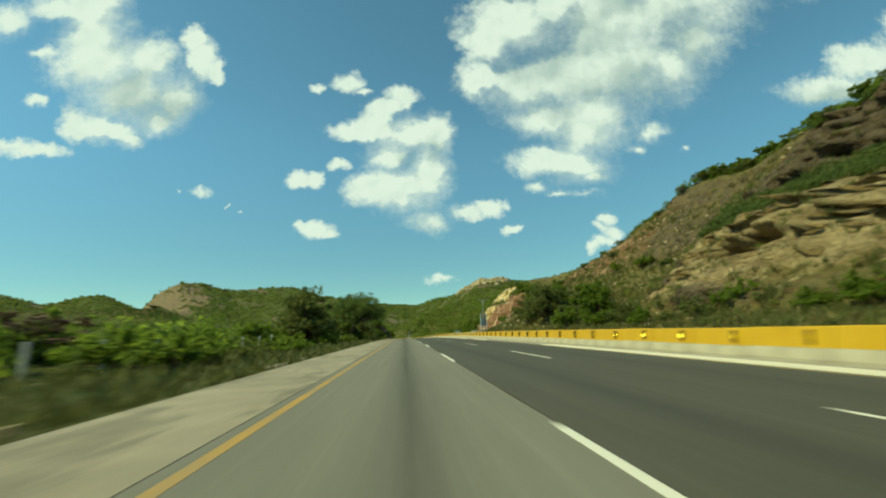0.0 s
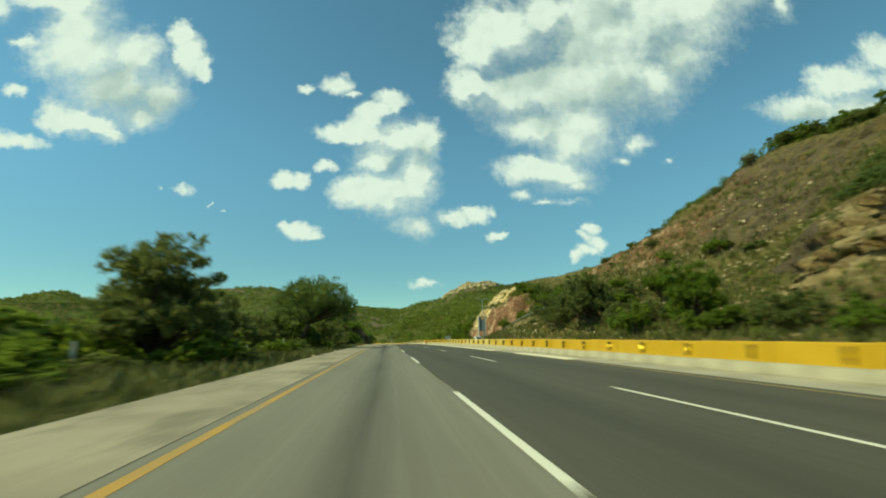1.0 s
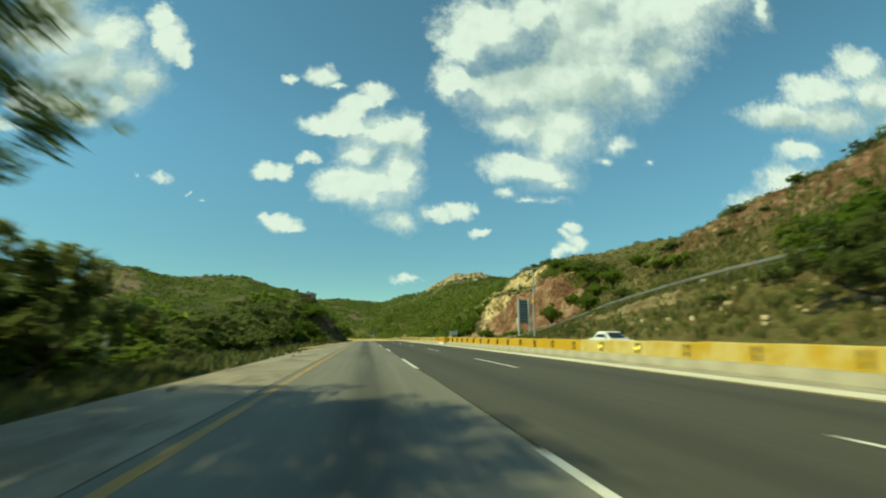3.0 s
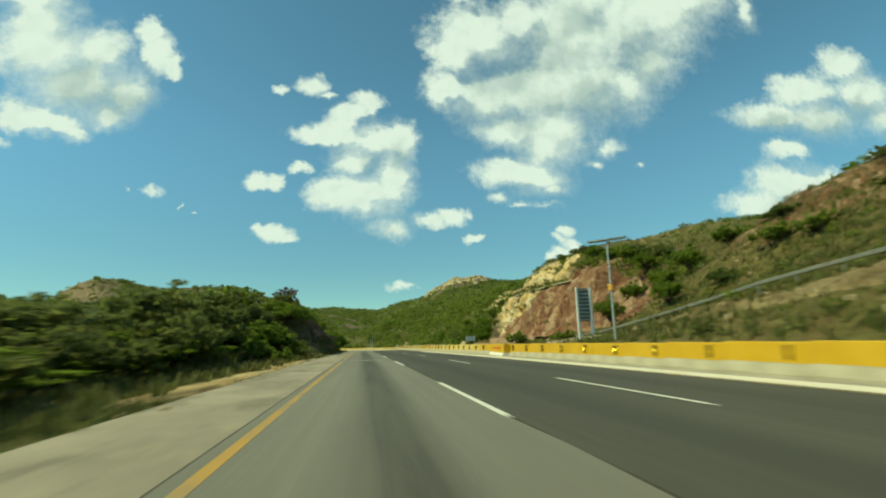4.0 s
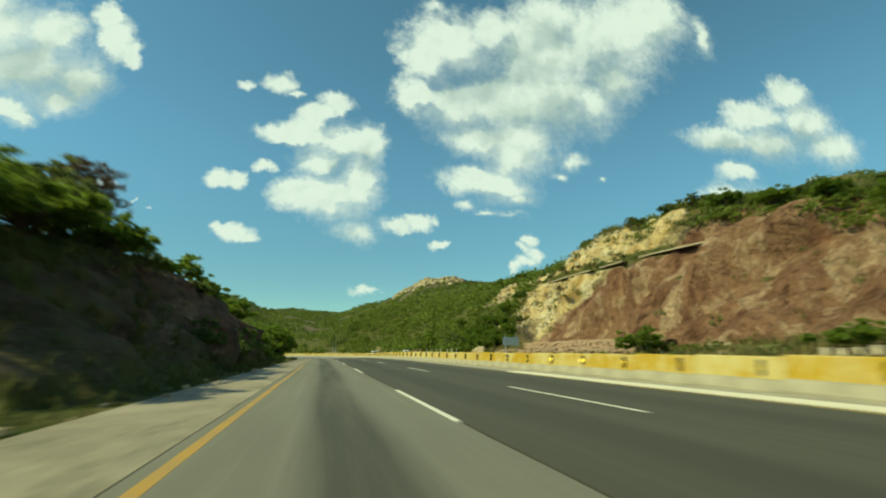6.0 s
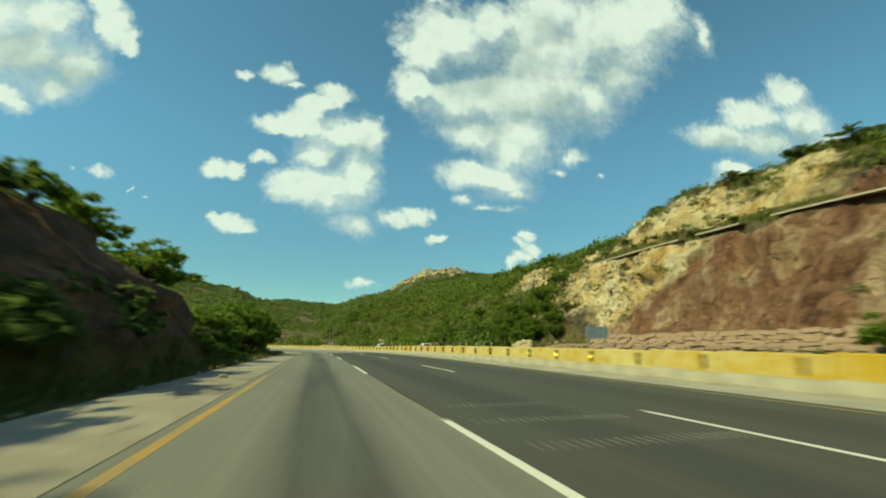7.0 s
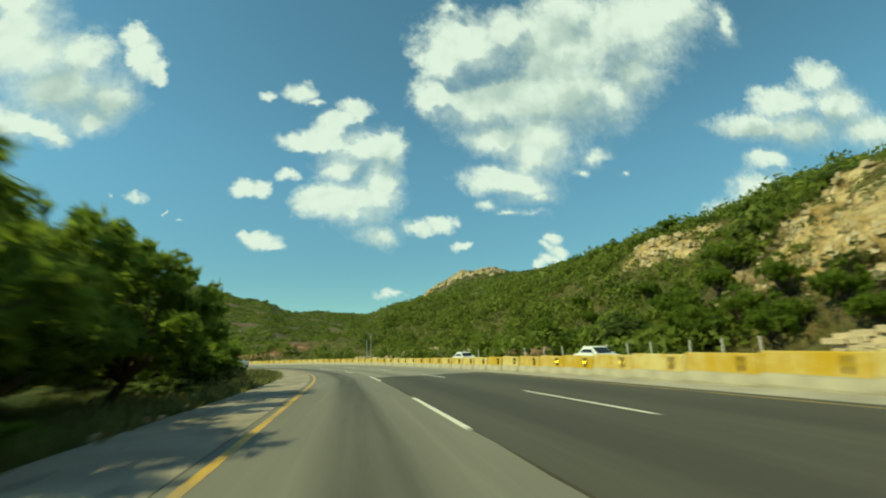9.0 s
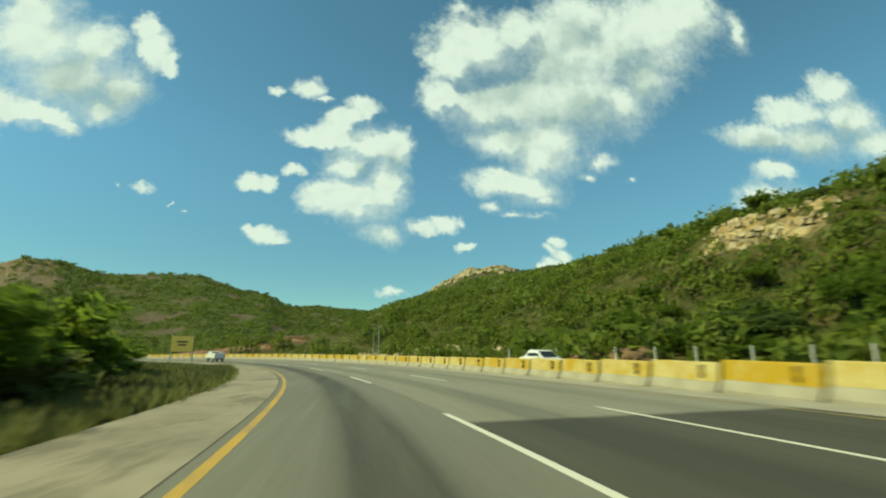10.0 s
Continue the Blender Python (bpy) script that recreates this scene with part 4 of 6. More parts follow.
# ---- median barrier ----
def barrier_unit(paint, label):
    unit = new("barrier_block")
    # across, up: a broad foot, a sloped flank and a near upright wall
    foot = [(-0.34, -0.25), (-0.34, 0.07), (-0.20, 0.33), (-0.19, 0.37), (0.19, 0.37), (0.20, 0.33), (0.34, 0.07), (0.34, -0.25)]
    wall = [(-0.188, 0.37), (-0.125, 0.93), (-0.105, 0.955), (0.105, 0.955), (0.125, 0.93), (0.188, 0.37)]
    part("base", prism(foot, -1.49, 1.49), M_BASE, unit, "bare grey concrete foot")
    part("wall", prism(wall, -1.485, 1.485), paint, unit, "painted upper wall")
    half = (Vector((-0.5, -0.87, 0.0)) + SUN_TO).normalized()
    plate = Matrix.Translation((-0.27, -0.9, 0.68)) @ half.to_track_quat("Z", "Y").to_matrix().to_4x4()
    d = part("delineator", box(0.17, 0.42, 0.025, (-0.215, -0.9, 0.66), 0.006, None, Matrix.Rotation(radians(90), 4, "X")), M_DARK, unit, "dark bracket plate")
    part("reflector", box(0.11, 0.15, 0.012, plate.translation, 0.004, None, plate.to_3x3().to_4x4()), M_REFLECT, d, "yellow reflector sheet")
    return tagged(unit, label, "barrier", "median barrier")


fresh = barrier_unit(M_FRESH, "precast concrete barrier block with bright yellow paint")
faded = barrier_unit(M_FADED, "precast concrete barrier block with weathered yellow paint")
rng = random.Random(5)
used = set()
for k in range(-8, 150):
    s = 3.0 * k + 1.0
    kind = fresh if s < 74.5 or 116 < s < 164 else faded
    m = place(s, 11.5, rng.uniform(-0.012, 0.012), rng.uniform(-0.25, 0.25))
    if kind not in used:
        used.add(kind)
        kind.matrix_basis = m
    else:
        copy_thing(kind, m)


# ---- plants ----
def leaf_sprays(g, blobs, n, size, slim=0.45, fan=0.0):
    """n leaf sprays on small tufts round the skins of ellipsoid clumps; fan turns them outwards like feathers."""
    blobs = np.asarray(blobs, float)
    per = max(6, n // (28 * len(blobs)))
    k = np.repeat(np.arange(len(blobs)), per)
    d = g.normal(size=(len(k), 3))
    d /= np.linalg.norm(d, axis=1)[:, None]
    reach = 0.45 + 0.6 * g.random(len(k))[:, None] ** 0.7
    tuft = blobs[k, :3] + d * blobs[k, 3:6] * reach
    wide = blobs[k, 3:6].mean(1) * (0.22 + 0.22 * g.random(len(k)))
    vol = wide ** 1.8
    j = g.choice(len(k), n, p=vol / vol.sum())
    e = g.normal(size=(n, 3))
    e /= np.linalg.norm(e, axis=1)[:, None]
    e[:, 2] *= 0.7
    c = tuft[j] + e * (wide[j] * (0.3 + 0.8 * g.random(n)))[:, None]
    out = d[j] + np.array([0, 0, 0.45])
    t = g.normal(size=(n, 3)) * (1 - fan) + out * fan * 1.6 + g.normal(size=(n, 3)) * 0.35 * fan
    t /= np.linalg.norm(t, axis=1)[:, None] + 1e-9
    nrm = d[j] * 0.6 + g.normal(size=(n, 3)) * 0.7 + np.array([0, 0, 0.4])
    b = np.cross(nrm, t)
    b /= np.linalg.norm(b, axis=1)[:, None] + 1e-9
    a = size * (0.6 + 0.8 * g.random(n))[:, None]
    w = a * slim * (0.7 + 0.6 * g.random(n))[:, None]
    V = np.stack([c - t * a - b * w * 0.5, c + b * w - t * a * 0.1, c + t * a], 1).reshape(-1, 3)
    return V, np.arange(3 * n).reshape(-1, 3)


def tube(points, radii, sides=8, bm=None):
    """A bent, tapering limb."""
    bm = bm or bmesh.new()
    rings = []
    pts = [Vector(p) for p in points]
    for i, (p, r) in enumerate(zip(pts, radii)):
        way = (pts[min(i + 1, len(pts) - 1)] - pts[max(i - 1, 0)]).normalized()
        q = way.to_track_quat("Z", "Y")
        rings.append([bm.verts.new(p + q @ Vector((math.cos(a) * r, math.sin(a) * r, 0))) for a in (2 * math.pi * j / sides for j in range(sides))])
    for a, b in zip(rings, rings[1:]):
        for j in range(sides):
            bm.faces.new((a[j], a[(j + 1) % sides], b[(j + 1) % sides], b[j]))
    bm.faces.new(rings[-1])
    return bm


def tree_thing(seed, height, spread, trunk, mat, label, leaves=4200, leaf=0.26, clumps=16, flat=0.5, stems=1, tilt=0.12, slim=0.5, fan=0.0):
    """A tree: bent trunk and limbs reaching into leaf clumps with gaps between them."""
    g = np.random.default_rng(seed)
    thing = new("tree")
    bm = bmesh.new()
    blobs = []
    for st in range(stems):
        lean = g.normal(size=2) * tilt * height * (1.6 if stems > 1 else 1)
        top = Vector((lean[0], lean[1], trunk))
        base_r = 0.028 * height / stems ** 0.5
        tube([(0.15 * st, 0.1 * st, -0.4), (lean[0] * 0.25, lean[1] * 0.1, trunk * 0.4), (lean[0] * 0.6, lean[1] * 0.7, trunk * 0.75), top], [base_r * 1.5, base_r * 1.05, base_r * 0.9, base_r * 0.8], 8, bm)
        for k in range(clumps // stems):
            a = 2 * math.pi * (k * 0.618 + g.random() * 0.25)
            q = math.sqrt((k + 0.5) / (clumps // stems))
            rr = spread * q * (0.72 + 0.2 * g.random())
            lift = trunk + (height - trunk) * (0.25 + 0.6 * g.random()) * (1 - flat * q ** 2)
            c = Vector((top.x + math.cos(a) * rr, top.y + math.sin(a) * rr, lift))
            size = spread * (0.24 + 0.12 * g.random()) * (1.15 - 0.35 * q)
            blobs.append((*c, size * 1.15, size * 1.15, size * (0.62 + 0.25 * g.random())))
            mid = top.lerp(c, 0.5) + Vector((*(g.normal(size=2) * 0.15), 0.25))
            tube([top, mid, c], [base_r * 0.5, base_r * 0.3, base_r * 0.1], 5, bm)
    part("trunk", bm, M_BARK, thing, "dark brown bark")
    V, F = leaf_sprays(g, blobs, leaves, leaf, slim, fan)
    part("crown", quad_mesh("crown", V, F, mat), mat, thing)
    return tagged(thing, label, "tree", "roadside trees")


def bush_thing(seed, mat, label, leaves=1200, leaf=0.15, clumps=9, tall=1.0):
    """A bush one metre in half width, about two metres high, leafy to the ground."""
    g = np.random.default_rng(seed)
    blobs = []
    for k in range(clumps):
        a, q = g.random() * 6.28, math.sqrt((k + 0.3) / clumps)
        size = 0.36 + 0.2 * g.random()
        blobs.append((math.cos(a) * q * 0.72, math.sin(a) * q * 0.72, (0.35 + (1.15 - 0.75 * q) * (0.5 + 0.5 * g.random())) * tall, size, size, size * 0.85))
    V, F = leaf_sprays(g, blobs, leaves, leaf)
    V[:, 2] = np.maximum(V[:, 2], -0.1)
    thing = new("bush")
    bm = bmesh.new()
    for k in range(5):
        b = blobs[k]
        tube([(0.05 * k - 0.1, 0.03, -0.3), (b[0] * 0.4, b[1] * 0.4, b[2] * 0.5), b[:3]], [0.035, 0.025, 0.008], 5, bm)
    part("stem", bm, M_BARK, thing)
    part("foliage", quad_mesh("foliage", V, F, mat), mat, thing)
    return tagged(thing, label, "bush", "bushes")


class Kinds:
    """The first use of a kind takes the thing itself, the next ones copies."""

    def __init__(self):
        self.fresh = set()

    def put(self, thing, m):
        if thing.name in self.fresh:
            return copy_thing(thing, m)
        self.fresh.add(thing.name)
        thing.matrix_basis = m
        return thing


def stand(s, l, yaw, sx, sz=None, sink=0.1):
    """A pose for a plant on the ground."""
    p = ground_at(s, l)
    return pose(p[0], p[1], p[2] - sink, 0, 0, yaw) @ Matrix.Diagonal((sx, sx, sz or sx, 1))


kinds = Kinds()
rng = random.Random(11)
acacia = tree_thing(3, 9.2, 5.3, 2.9, M_LEAF_L, "spreading thorn tree with feathery dark green leaves", 27000, 0.21, 46, 0.62, 1, 0.03, 0.22, 0.75)
round_tree = tree_thing(8, 7.4, 4.2, 1.0, M_LEAF_L, "dense round-crowned dark green roadside tree", 8500, 0.26, 34, 0.58, 1, 0.1, 0.5, 0.2)
crowned_tree = tree_thing(17, 9.6, 3.9, 0.8, M_LEAF_O, "tall olive green tree, leafy to the ground, beside the verge", 16000, 0.22, 64, 0.72, 1, 0.03, 0.36, 0.4)
fresh_tree = tree_thing(14, 6.0, 3.4, 0.9, M_LEAF_R, "small bright green tree with a loose feathery crown", 8200, 0.25, 34, 0.42, 1, 0.1, 0.36, 0.3)
twin_tree = tree_thing(21, 6.4, 3.6, 0.8, M_LEAF_O, "many-stemmed olive green shrub tree", 8000, 0.24, 28, 0.62, 2, 0.1, 0.4, 0.4)
hill_tree = tree_thing(15, 6.0, 3.4, 0.9, M_LEAF_R, "small green tree high on the slope", 3600, 0.36, 30, 0.42, 1, 0.1, 0.36, 0.3)
hill_shrub = tree_thing(22, 6.4, 3.6, 0.8, M_LEAF_O, "olive green shrub tree high on the slope", 3600, 0.35, 26, 0.62, 2, 0.1, 0.4, 0.4)
dry_tree = tree_thing(27, 6.2, 3.0, 1.6, M_DRY, "brownish half-bare tree on top of the bank", 6500, 0.20, 24, 0.5, 1, 0.1, 0.2, 0.6)
red_tree = tree_thing(29, 5.5, 2.6, 1.2, M_PINK, "small tree with dull red blossom on the bank", 6500, 0.17, 22, 0.5, 1, 0.1, 0.4, 0.3)
bush_a = bush_thing(31, M_LEAF_L, "dense dark green bush in the roadside scrub")
bush_b = bush_thing(32, M_LEAF_R, "leafy bright green bush on the dry ground", 1200, 0.14)
bush_c = bush_thing(33, M_LEAF_O, "straggling grey-green bush among dry grass", 1000, 0.13, 9, 1.15)
bush_d = bush_thing(34, M_DRY, "dry brown bush with bare twigs", 1300, 0.11, 8, 1.2)

# trees of the near side: kind, station, distance, turn, width and height as shares of the first of its kind
for kind, s, l, yaw, w, h in (
        (crowned_tree, 60.5, -13.0, 10, 0.95, 1.06), (twin_tree, 70, -14.2, 130, 0.95, 1.0), (round_tree, 73, -16.5, 130, 0.9, 0.6), (round_tree, 99.5, -12.8, 80, 0.85, 0.85), (fresh_tree, 56, -18, 40, 0.9, 0.55),
        (acacia, 98, -11.3, 75, 1.2, 1.22), (round_tree, 106, -13, 200, 0.95, 0.95), (twin_tree, 100, -15.5, 50, 1.0, 0.8), (round_tree, 92, -16, 310, 0.8, 0.7), (twin_tree, 108, -9.5, 20, 0.9, 0.82),
        (twin_tree, 84, -15, 260, 0.8, 0.8), (fresh_tree, 118, -14, 300, 0.9, 0.58), (fresh_tree, 126, -17, 40, 0.9, 0.62),
        (twin_tree, 152, -15.5, 15, 0.9, 0.55), (round_tree, 160, -13.5, 320, 0.75, 0.68), (fresh_tree, 168, -13, 190, 0.9, 0.75),
        (fresh_tree, 190, -11.5, 80, 1.0, 0.85), (fresh_tree, 194, -13.5, 20, 1.0, 0.85), (twin_tree, 200, -13.8, 240, 0.8, 0.6), (round_tree, 183, -16, 160, 0.7, 0.42), (twin_tree, 178, -15, 10, 0.8, 0.5), (fresh_tree, 207, -13, 140, 0.8, 0.5),
        (fresh_tree, 235, -12.2, 100, 1.15, 1.25), (fresh_tree, 229, -13.5, 70, 0.9, 0.9), (fresh_tree, 241, -14, 50, 0.9, 0.75), (fresh_tree, 248, -13, 200, 0.9, 0.78),
        (fresh_tree, 243, -10.2, 70, 1.0, 1.2), (fresh_tree, 247, -10.0, 70, 1.05, 1.45), (fresh_tree, 252, -9.4, 170, 1.15, 1.7), (fresh_tree, 257, -8.6, 70, 1.2, 1.95), (fresh_tree, 261, -9.6, 250, 1.2, 2.1), (fresh_tree, 264, -8.6, 300, 1.2, 2.05),
        (fresh_tree, 269, -8.7, 30, 1.2, 2.1), (fresh_tree, 274.5, -9.3, 160, 1.1, 1.5), (fresh_tree, 280, -9.8, 230, 1.1, 1.1), (fresh_tree, 285, -10.4, 130, 1.1, 1.1), (fresh_tree, 288, -11.5, 10, 1.0, 1.15), (round_tree, 289, -13.5, 60, 0.8, 0.8), (fresh_tree, 295, -11.0, 75, 0.9, 0.72),
        (fresh_tree, 298, -15, 90, 1.0, 0.75), (fresh_tree, 302, -13.4, 200, 1.1, 0.8), (fresh_tree, 306.5, -13.0, 20, 1.1, 0.75), (fresh_tree, 304, -17, 120, 1.1, 0.8), (fresh_tree, 311, -14.0, 300, 1.1, 0.75), (fresh_tree, 316, -16, 10, 1.0, 0.7), (fresh_tree, 243, -10.5, 10, 0.8, 0.72), (fresh_tree, 256, -12.5, 100, 1.0, 0.95), (fresh_tree, 267, -12.0, 60, 1.0, 1.15), (fresh_tree, 277, -12.5, 10, 1.0, 1.2),
        (dry_tree, 203, -14.0, 10, 0.9, 0.75), (red_tree, 175, -17, 60, 0.75, 0.5), (fresh_tree, 197, -12.5, 130, 1.0, 0.7),
        (twin_tree, 158, -13.0, 80, 0.9, 0.55), (fresh_tree, 173, -11.5, 40, 0.9, 0.8), (twin_tree, 144, -16, 10, 0.95, 0.72), (fresh_tree, 134, -16, 60, 0.9, 0.65)):
    kinds.put(kind, stand(s, l, yaw, w, h))

for k in range(15):
    s = 127 + 3.4 * k + rng.uniform(-1, 1)
    h = rng.uniform(1.0, 1.3)
    kinds.put((fresh_tree, twin_tree, fresh_tree)[k % 3], stand(s, -rng.uniform(11.5, 14.5), rng.uniform(0, 360), h * 0.85, h * (0.50 if s < 142 else 0.76)))

# scrub along the near side, thick but with gaps
for k in range(108):
    s = rng.uniform(-4, 345)
    on_bank = 174 < s < 238
    l = -rng.uniform(13.5, 30) if on_bank else -rng.uniform(9.0, 26)
    if s > 242 and s < 294:
        l = -rng.uniform(7.6, 15)
    if s >= 294:
        l = -rng.uniform(15.5, 28)
    if s < 60:
        l = -rng.uniform(11.5, 30)
    kind = rng.choice((bush_a, bush_a, bush_b, bush_b, bush_c, bush_d if rng.random() < 0.4 else bush_a))
    w = rng.uniform(1.0, 2.1) * (0.8 if s > 242 else 1.0)
    kinds.put(kind, stand(s, l, rng.uniform(0, 360), w, w * rng.uniform(0.6, 1.0)))
for k in range(16):
    w = rng.uniform(1.3, 2.2)
    kinds.put(rng.choice((bush_a, bush_b, bush_b, bush_c)), stand(rng.uniform(282, 296), -rng.uniform(9.5, 17), rng.uniform(0, 360), w, w * 0.85))
for k in range(32):
    s = rng.uniform(160, 182) if k < 14 else rng.uniform(204, 222)
    w = rng.uniform(0.4, 0.95)
    kinds.put(bush_a if k >= 14 else rng.choice((bush_a, bush_b, bush_c)), stand(s, -rng.uniform(6.4, 12) if k < 14 else -rng.uniform(6.3, 7.3), rng.uniform(0, 360), w * 1.1, w * (1.1 if k < 14 else 1.5)))

for k in range(34):
    w = rng.uniform(0.6, 1.2)
    kinds.put(rng.choice((bush_b, bush_b, bush_c)), stand(rng.uniform(8, 130), -rng.uniform(8.5, 12.5), rng.uniform(0, 360), w, w * rng.uniform(0.6, 0.9)))
for k in range(16):
    w = rng.uniform(1.5, 2.4)
    kinds.put(rng.choice((bush_a, bush_a, bush_b)), stand(rng.uniform(101, 124), -rng.uniform(11, 16), rng.uniform(0, 360), w, w * rng.uniform(0.8, 1.1)))

for k in range(10):
    w = rng.uniform(0.9, 1.4)
    kinds.put(rng.choice((bush_a, bush_b, bush_c)), stand(rng.uniform(200, 224), -rng.uniform(9.8, 11.5), rng.uniform(0, 360), w, w * rng.uniform(0.6, 0.85)))

for k in range(14):
    w = rng.uniform(0.5, 1.0)
    kinds.put(rng.choice((bush_c, bush_b)), stand(rng.uniform(228, 266), -rng.uniform(5.9, 7.4), rng.uniform(0, 360), w, w * rng.uniform(0.5, 0.75)))

# the far side: bushes at the foot of the slope, and single ones up it
for kind, s, l, yaw, w, h in (
        (twin_tree, 104, 33.5, 0, 1.25, 1.45), (fresh_tree, 80, 33.5, 60, 1.15, 2.45), (twin_tree, 110, 34, 140, 1.2, 1.35), (twin_tree, 97, 34, 220, 0.85, 0.75), (fresh_tree, 115, 38, 20, 1.1, 1.5), (twin_tree, 119, 42, 120, 0.9, 0.8), (fresh_tree, 107, 40, 20, 0.9, 0.8),
        (twin_tree, 112, 45, 220, 0.9, 0.75), (fresh_tree, 101, 44, 20, 0.8, 1.0), (fresh_tree, 121, 34.5, 60, 1.0, 1.6), (twin_tree, 118, 32.5, 60, 0.95, 1.0), (fresh_tree, 126, 38.5, 260, 1.0, 1.4), (twin_tree, 114, 31.5, 160, 0.8, 0.8), (fresh_tree, 124, 42, 200, 1.0, 1.3), (twin_tree, 93, 37, 60, 0.8, 0.7), (fresh_tree, 72, 33, 160, 0.9, 0.8), (twin_tree, 66, 33.5, 60, 0.7, 0.6), (fresh_tree, 126, 50, 60, 0.8, 0.7),
        (twin_tree, 137, 66, 160, 0.6, 0.55), (twin_tree, 126, 76, 60, 0.7, 0.5), (twin_tree, 148, 74, 90, 0.6, 0.5), (dry_tree, 118, 79, 60, 0.7, 0.6), (fresh_tree, 158, 72.5, 60, 0.7, 0.45), (twin_tree, 168, 69, 60, 0.6, 0.5), (fresh_tree, 110, 80, 60, 0.7, 0.6),
        (fresh_tree, 282, 46, 60, 0.9, 0.9), (fresh_tree, 286, 44, 160, 1.0, 0.95), (fresh_tree, 291, 46, 220, 1.0, 0.95), (fresh_tree, 294, 43, 30, 1.0, 0.9), (fresh_tree, 278, 43, 130, 0.8, 0.75), (fresh_tree, 284, 41, 300, 0.9, 0.8), (fresh_tree, 289, 50, 330, 0.9, 0.9), (fresh_tree, 300, 56, 20, 1.0, 1.0), (fresh_tree, 300, 46, 20, 1.2, 1.3), (fresh_tree, 296, 43, 80, 1.2, 1.2), (fresh_tree, 304, 50, 120, 1.1, 1.1), (round_tree, 304.5, 41.0, 200, 1.1, 1.35), (fresh_tree, 312, 40.0, 40, 1.2, 1.2), (fresh_tree, 320, 41.0, 10, 1.2, 1.3), (fresh_tree, 328, 40.0, 100, 1.2, 1.2), (fresh_tree, 336, 40.0, 300, 1.2, 1.1), (fresh_tree, 198, 44, 10, 1.0, 1.05), (fresh_tree, 186, 47, 210, 1.0, 0.9),
        (twin_tree, 112, 80.5, 20, 0.9, 0.65), (fresh_tree, 108, 81.5, 60, 1.0, 0.7), (twin_tree, 104, 82, 120, 1.0, 0.7), (fresh_tree, 100, 82.5, 190, 1.0, 0.75), (twin_tree, 96, 83, 250, 1.0, 0.75), (fresh_tree, 92, 83.5, 10, 1.1, 0.75), (round_tree, 88, 84, 70, 0.9, 0.6),
        (twin_tree, 84, 84, 140, 1.0, 0.75), (fresh_tree, 80, 84.5, 220, 1.1, 0.75), (twin_tree, 76, 85, 300, 1.0, 0.75), (fresh_tree, 71, 85, 30, 1.1, 0.75), (twin_tree, 66, 85.5, 110, 1.0, 0.75), (round_tree, 60, 86, 10, 0.9, 0.65),
        (fresh_tree, 90, 38, 20, 0.6, 0.6), (fresh_tree, 204, 52, 100, 1.0, 0.9), (fresh_tree, 199, 56, 200, 1.1, 0.95), (fresh_tree, 209, 60, 300, 0.9, 0.8),
        (round_tree, 246, 62.5, 30, 0.6, 0.45), (twin_tree, 238, 61.5, 130, 0.8, 0.6), (fresh_tree, 231, 60.5, 250, 0.9, 0.65), (fresh_tree, 224, 60, 50, 0.9, 0.65), (twin_tree, 256, 62.5, 10, 0.5, 0.4), (fresh_tree, 217, 60, 150, 0.9, 0.65),
        (round_tree, 272, 63, 70, 0.6, 0.6), (round_tree, 289, 62, 170, 0.9, 0.75), (round_tree, 297, 60, 270, 0.8, 0.75), (twin_tree, 283, 50, 50, 0.7, 0.6),
        (fresh_tree, 194, 58, 10, 1.1, 1.0), (fresh_tree, 190, 62, 80, 0.9, 0.8), (round_tree, 180, 52, 10, 0.6, 0.55), (twin_tree, 213, 66, 20, 1.0, 0.9), (round_tree, 222, 66, 20, 0.9, 0.7),
        (round_tree, 312, 80, 40, 0.75, 0.75), (round_tree, 322, 83, 140, 0.75, 0.7), (fresh_tree, 331, 85, 20, 1.0, 0.85), (round_tree, 341, 88, 220, 0.85, 0.75), (fresh_tree, 352, 92, 0, 1.1, 0.95),
        (round_tree, 362, 96, 60, 0.9, 0.8), (fresh_tree, 372, 99, 110, 1.1, 0.95), (round_tree, 384, 102, 160, 0.95, 0.8), (fresh_tree, 305, 70, 200, 0.8, 0.7), (fresh_tree, 318, 60, 30, 0.9, 0.8),
        (fresh_tree, 327, 55, 10, 0.8, 0.7), (fresh_tree, 336, 60, 70, 0.9, 0.8), (fresh_tree, 315, 50, 300, 0.8, 0.7), (fresh_tree, 299, 52, 20, 0.9, 0.9), (fresh_tree, 309, 46, 120, 0.9, 0.9), (fresh_tree, 303, 38, 10, 0.9, 0.8), (fresh_tree, 297, 42, 210, 0.8, 0.75)):
    kinds.put({fresh_tree: hill_tree, twin_tree: hill_shrub}.get(kind, kind) if l > 40 else kind, stand(s, l, yaw, w, h))
for k in range(13):
    w = rng.uniform(0.8, 1.7)
    kinds.put(rng.choice((bush_b, bush_c)), stand(34 + 4.3 * k + rng.uniform(-1.6, 1.6), rng.uniform(31, 37), rng.uniform(0, 360), w, w * rng.uniform(0.9, 1.25)))
for k in range(14):
    s = 249 + 2.5 * k + rng.uniform(-1, 1)
    l = max(q for q in np.arange(46, 60, 0.25) if _lookup(s, q, RS, RIGHT_L, RT) < 14.6) + rng.uniform(0.2, 1.6)
    w = rng.uniform(0.6, 1.25)
    kinds.put(rng.choice((bush_a, bush_c, bush_a)), stand(s, l, rng.uniform(0, 360), w, w * 0.85, 0.3))
